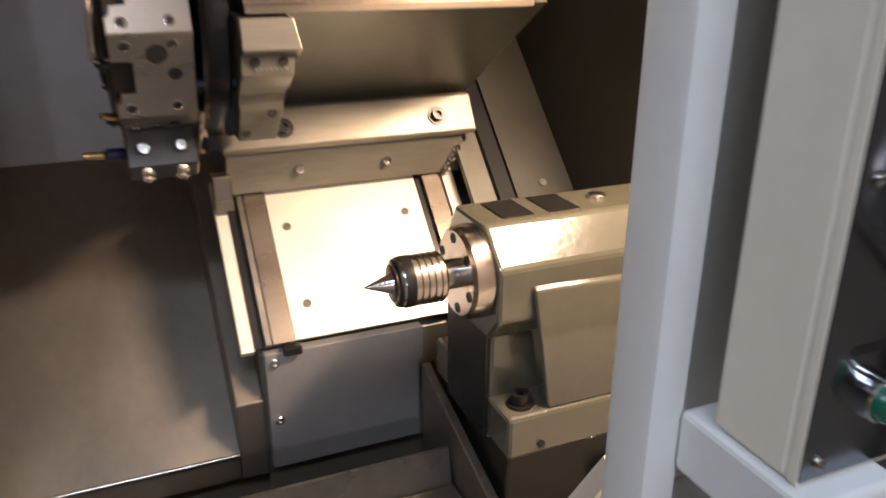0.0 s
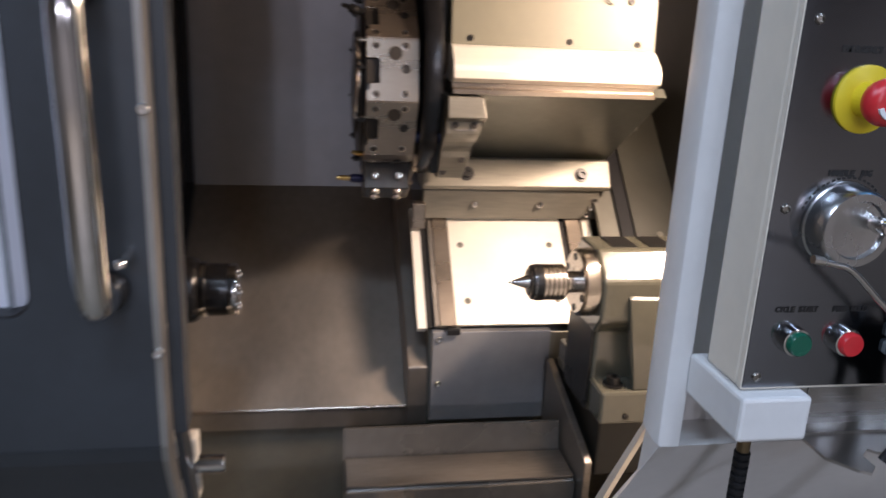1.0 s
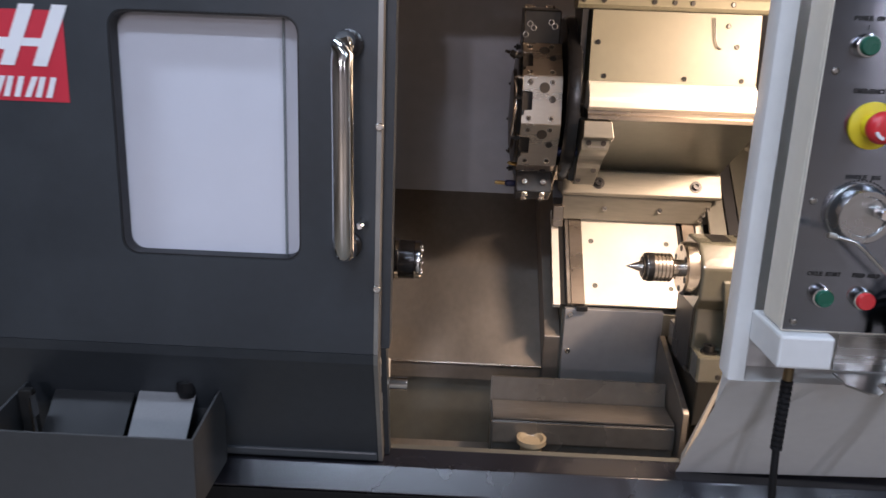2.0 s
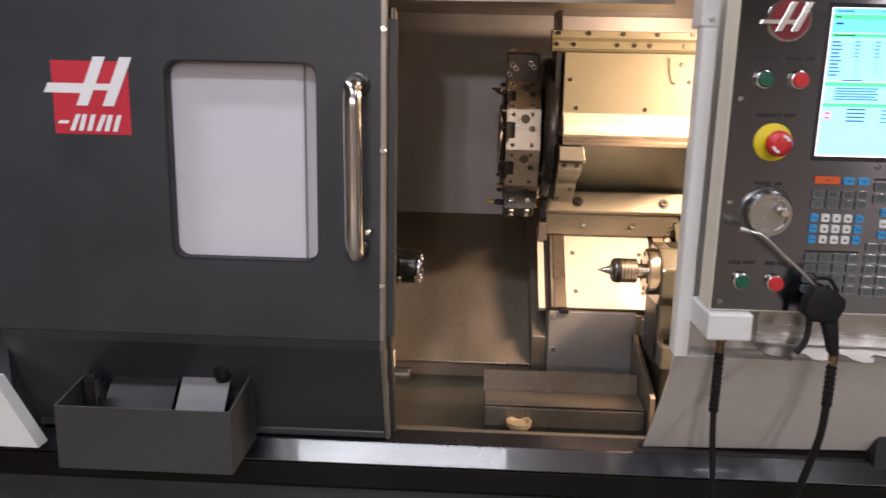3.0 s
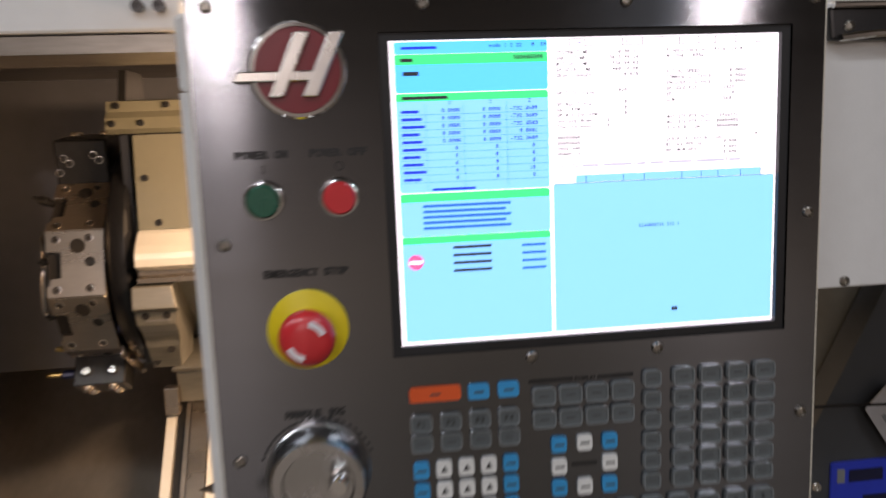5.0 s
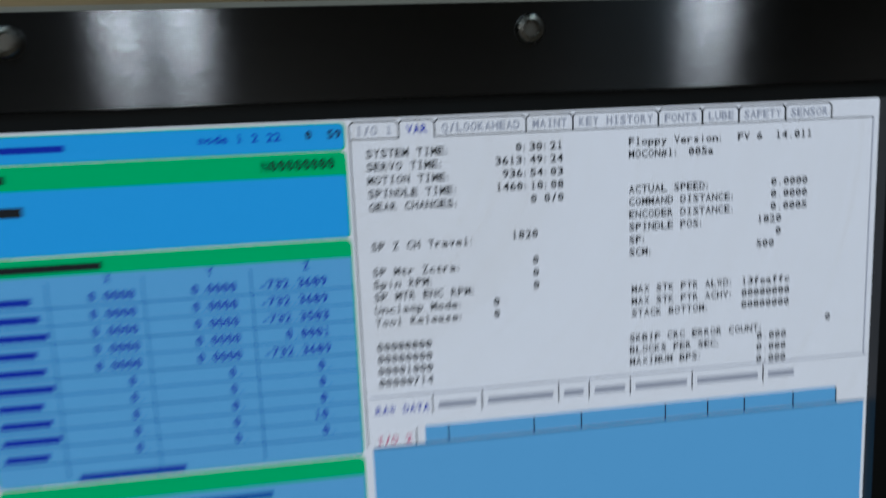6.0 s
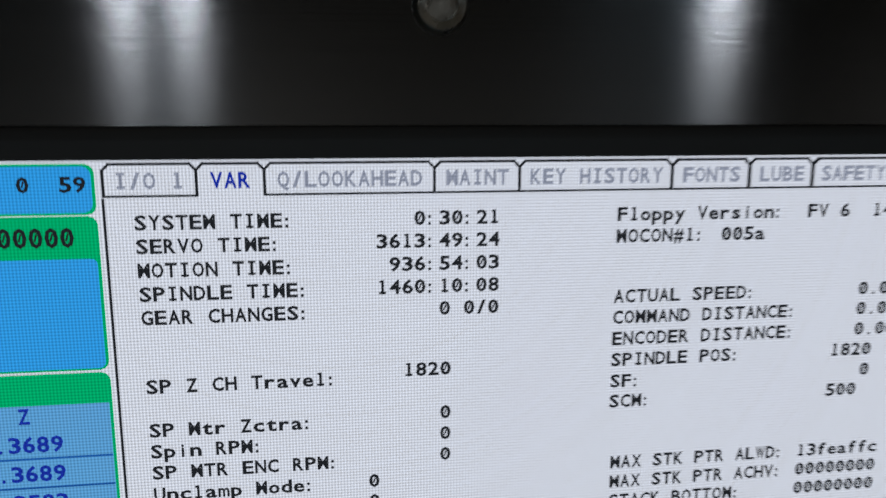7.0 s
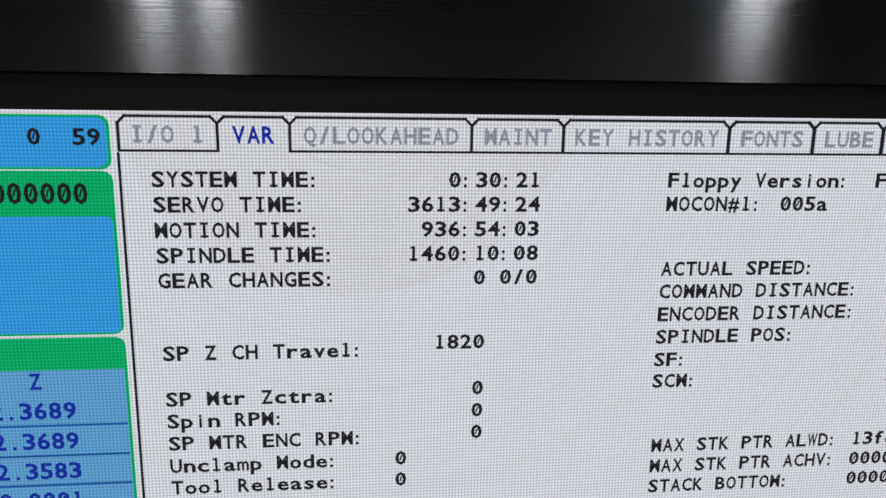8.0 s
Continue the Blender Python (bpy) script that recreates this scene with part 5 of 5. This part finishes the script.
for r in range(5):
    for i in range(6):
        key(-0.0440 + 0.02262 * i, 1.2386 - 0.01855 * r, 0.0155, 0.0122, text="" if rows5[r][i] == "?" else rows5[r][i])
    for i in range(3):
        t = ("789", "456", "123", "-0.", "???")[r][i]
        key(0.0950 + 0.0240 * i, 1.2366 - 0.0178 * r, 0.0160, 0.0122, text="" if t == "?" else t)
for x0, x1, z in ((-0.1506, -0.0640, 1.2302), (-0.0549, -0.0190, 1.3508), (0.0010, 0.0310, 1.3505), (-0.0210, 0.0005, 1.2790)):
    flat("group_line", rect(x0, x1, z - 0.0016, z + 0.0016), FY - 0.0003, INK, pen)
writing("panel_text", "DISPLAY", -0.0175, 1.3488, FY - 0.0003, 0.0025, 0.0036, INK, pen, bold=0.0002)
part("support_arm", B(-0.288, -0.216, 0.0, 0.07, 1.6520, 1.76, bevel=0.006), WHITE, pen, "white arm that carries the pendant")
part("rear_arm", B(-0.05, 0.10, 0.063, 0.199, 1.30, 1.45, bevel=0.006), BEIGE, pen)
jb = part("junction_box", B(-0.300, -0.226, -0.024, 0.086, 1.075, 1.1225, bevel=0.004), WHITE, pen, "small white connector box")

# ---- cables and air gun ----
def ribbed(name, parent, x, y, z0, z1, n=11):
    prof = []
    for k in range(n):
        s = z0 + (z1 - z0) * k / n
        d = (z1 - z0) / n
        prof += [(s, 0.0085), (s + d * 0.55, 0.0085), (s + d * 0.6, 0.0060), (s + d * 0.98, 0.0060)]
    return part(name, T(prof, (x, y, 0), "z", 16), RUBBER, parent, "ribbed rubber strain relief", smooth=False)


c1 = thing("pendant_cable", (-0.262, 0.02, 0.0), "black cable with a ribbed strain relief under the pendant", "cable")
part("gland", T([(0, 0.007), (0.022, 0.007), (0.022, 0.011), (0.036, 0.011)], (-0.262, 0.02, 1.040), "z", 14), DULLBRASS, c1)
ribbed("strain_relief", c1, -0.262, 0.02, 0.930, 1.042, 13)
part("cord", tube(bmesh.new(), [(-0.262, 0.02, 0.936), (-0.258, 0.02, 0.87), (-0.245, 0.03, 0.76), (-0.235, 0.05, 0.62), (-0.235, 0.08, 0.3), (-0.24, 0.06, 0.01)], 0.0055, 10), RUBBER, c1, smooth=True)
shelf = thing("hook_shelf", (-0.06, 0.02, 1.06), "stainless hanging shelf with cut-out hooks under the pendant", "shelf")
part("back_plate", B(-0.205, 0.052, 0.012, 0.015, 1.062, 1.1235), TRAYSS, shelf)
part("gusset", P([(0.0, 1.062), (0.012, 1.062), (0.012, 1.12)], "x", 0.049, 0.052), TRAYSS, shelf)
comb = [(-0.205, 0.0115), (-0.205, -0.03), (-0.185, -0.055)]
for k in range(4):
    x = -0.150 + 0.066 * k
    comb += [(x - 0.026, -0.060), (x - 0.015, -0.050), (x - 0.014, -0.030), (x, -0.018), (x + 0.014, -0.030), (x + 0.015, -0.050), (x + 0.026, -0.060)]
comb += [(0.110, -0.062), (0.098, -0.045), (0.068, 0.0115)]
part("hook_comb", P(comb, "z", 1.056, 1.059), TRAYSS, shelf, "scalloped shelf edge")
gun = thing("air_gun", (-0.13, -0.04, 1.06), "black plastic air gun with a long bent nozzle", "air gun")
part("nozzle", tube(bmesh.new(), [(-0.128, -0.054, 1.163), (-0.162, -0.054, 1.198), (-0.202, -0.052, 1.232), (-0.234, -0.051, 1.260), (-0.252, -0.050, 1.266), (-0.270, -0.050, 1.270)], 0.0029, 10, 5), SCREW, gun, "thin bright nozzle pipe", smooth=True)
part("nozzle_tip", tube(bmesh.new(), [(-0.264, -0.050, 1.2690), (-0.274, -0.050, 1.271)], 0.0040, 10, 0), SCREW, gun)
body = P([(-0.160, 1.160), (-0.152, 1.183), (-0.136, 1.188), (-0.122, 1.176), (-0.101, 1.166), (-0.100, 1.150), (-0.112, 1.124), (-0.152, 1.126), (-0.166, 1.142)], "y", -0.068, -0.040, bevel=0.005, seg=3)
part("head", body, RUBBER, gun, smooth=True)
part("grip", P([(-0.136, 1.138), (-0.108, 1.140), (-0.097, 1.070), (-0.111, 1.066)], "y", -0.065, -0.043, bevel=0.006, seg=3), RUBBER, gun, smooth=True)
part("lever", tube(bmesh.new(), [(-0.151, -0.054, 1.140), (-0.150, -0.056, 1.108), (-0.155, -0.058, 1.088), (-0.166, -0.058, 1.070)], 0.0052, 10), RUBBER, gun, smooth=True)
part("hanger", tube(bmesh.new(), [(-0.154, -0.052, 1.180), (-0.146, -0.050, 1.194), (-0.124, -0.050, 1.194), (-0.110, -0.052, 1.174)], 0.0032, 8), RUBBER, gun)
part("fitting", T([(0, 0.0075), (0.016, 0.0075)], (-0.104, -0.054, 1.052), "z", 14), DULLBRASS, gun)
ribbed("strain_relief", gun, -0.104, -0.054, 0.980, 1.052, 8)
part("hose", tube(bmesh.new(), [(-0.104, -0.054, 0.982), (-0.106, -0.05, 0.92), (-0.112, -0.02, 0.82), (-0.124, 0.03, 0.66), (-0.125, 0.06, 0.3), (-0.11, 0.05, 0.008)], 0.0065, 10), RUBBER, gun, smooth=True)

# ---- things beside and on the machine ----
cb = thing("clipboard", (0.30, 0.06, 1.395), "white clipboard with a black and chrome clip", "clipboard")
part("board", B(0.1895, 0.52, 0.050, 0.058, 1.396, 1.645, bevel=0.002), WHITE, cb)
clip = part("clip", P([(0.225, 1.612), (0.345, 1.612), (0.347, 1.640), (0.222, 1.640)], "y", 0.040, 0.050, bevel=0.003), BLACK, cb)
part("clip_rod", tube(bmesh.new(), [(0.224, 0.038, 1.641), (0.346, 0.038, 1.641)], 0.003, 8, 0), CHROME, clip)
part("clip_lip", tube(bmesh.new(), [(0.232, 0.038, 1.614), (0.27, 0.037, 1.617), (0.30, 0.037, 1.613), (0.340, 0.038, 1.616)], 0.0035, 8), CHROME, clip)
for sx in (0.24, 0.328):
    put("rivet", PS, (sx, 0.040, 1.624), cb)
put("rivet", PS, (0.252, 0.050, 1.402), cb)
part("hanger_bar", B(0.1895, 0.24, 0.059, 0.064, 1.43, 1.60), TRIMGREY, cb)
np_ = thing("name_plate", (0.44, 0.26, 1.06), "blue enamel name plate riveted to the side panel", "name plate")
part("plate", P(rounded(0.392, 0.492, 1.056, 1.124, 0.004, 2), "y", 0.2585, 0.2615), BLUEPLATE, np_)
part("print", P(rect(0.400, 0.410, 1.097, 1.115), "y", 0.2578, 0.2584), KEYRIM, np_)
part("print", P(rect(0.416, 0.462, 1.097, 1.113), "y", 0.2578, 0.2584), DARKBLUE, np_)
part("print", P(rect(0.468, 0.486, 1.100, 1.112), "y", 0.2578, 0.2584), DARKBLUE, np_)
part("print", P(rect(0.436, 0.484, 1.064, 1.078), "y", 0.2578, 0.2584), DARKBLUE, np_)
tag = thing("paper_tag", (0.45, 0.24, 1.13), "creased white paper tag on a cable", "tag")
part("sheet", P([(0.424, 1.196), (0.465, 1.135), (0.510, 1.160), (0.474, 1.222), (0.452, 1.226)], "y", 0.2450, 0.2457), PAPER, tag)
part("print", P([(0.446, 1.186), (0.466, 1.156), (0.470, 1.158), (0.450, 1.189)], "y", 0.2442, 0.2447), KEYRIM, tag)
part("string", tube(bmesh.new(), [(0.30, 0.250, 1.205), (0.38, 0.248, 1.203), (0.474, 0.243, 1.200)], 0.0018, 6), RUBBER, tag)
part("ferrule", T([(0, 0.009), (-0.012, 0.011), (-0.014, 0.006)], (0.470, 0.245, 1.196), "y", 14), BRASS, tag)
part("rod", tube(bmesh.new(), [(0.470, 0.235, 1.196), (0.52, 0.225, 1.228), (0.62, 0.205, 1.295)], 0.005, 10, 0), paint("wooden_rod", (0.42, 0.27, 0.12), 0.6, var=0.2), tag)
bx = thing("cardboard_box", (0.06, 0.5, 1.70), "brown corrugated cardboard box on top of the machine", "box")
part("box", B(-0.085, 0.165, 0.45, 0.70, 1.702, 1.92, bevel=0.002), CARD, bx)
part("tape", B(0.022, 0.030, 0.4485, 0.4497, 1.703, 1.918), paint("dark_seam", (0.16, 0.09, 0.045), 0.6), bx)
pi = thing("vertical_conduit", (0.385, 0.5, 1.70), "grey-green conduit rising from the machine roof", "pipe")
part("pipe", T([(0, 0.034), (0.9, 0.034)], (0.385, 0.50, 1.70), "z", 32), paint("grey_green_enamel", (0.20, 0.24, 0.23), 0.35, var=0.1), pi, smooth=True)
part("collar", T([(0, 0.042), (0.035, 0.042), (0.04, 0.038)], (0.385, 0.50, 1.70), "z", 32), paint("dull_collar", (0.26, 0.27, 0.24), 0.4), pi, smooth=True)
part("stand", B(0.30, 0.47, 0.42, 0.58, 1.66, 1.70), BEIGE, pi)
fl = thing("floor_cable", (0.9, 0.9, 0.0), "black cable lying on the concrete floor", "cable")
part("cord", tube(bmesh.new(), [(0.2, 1.9, 0.012), (0.6, 1.7, 0.012), (1.2, 1.75, 0.012), (2.4, 1.6, 0.012)], 0.012, 8), RUBBER, fl)
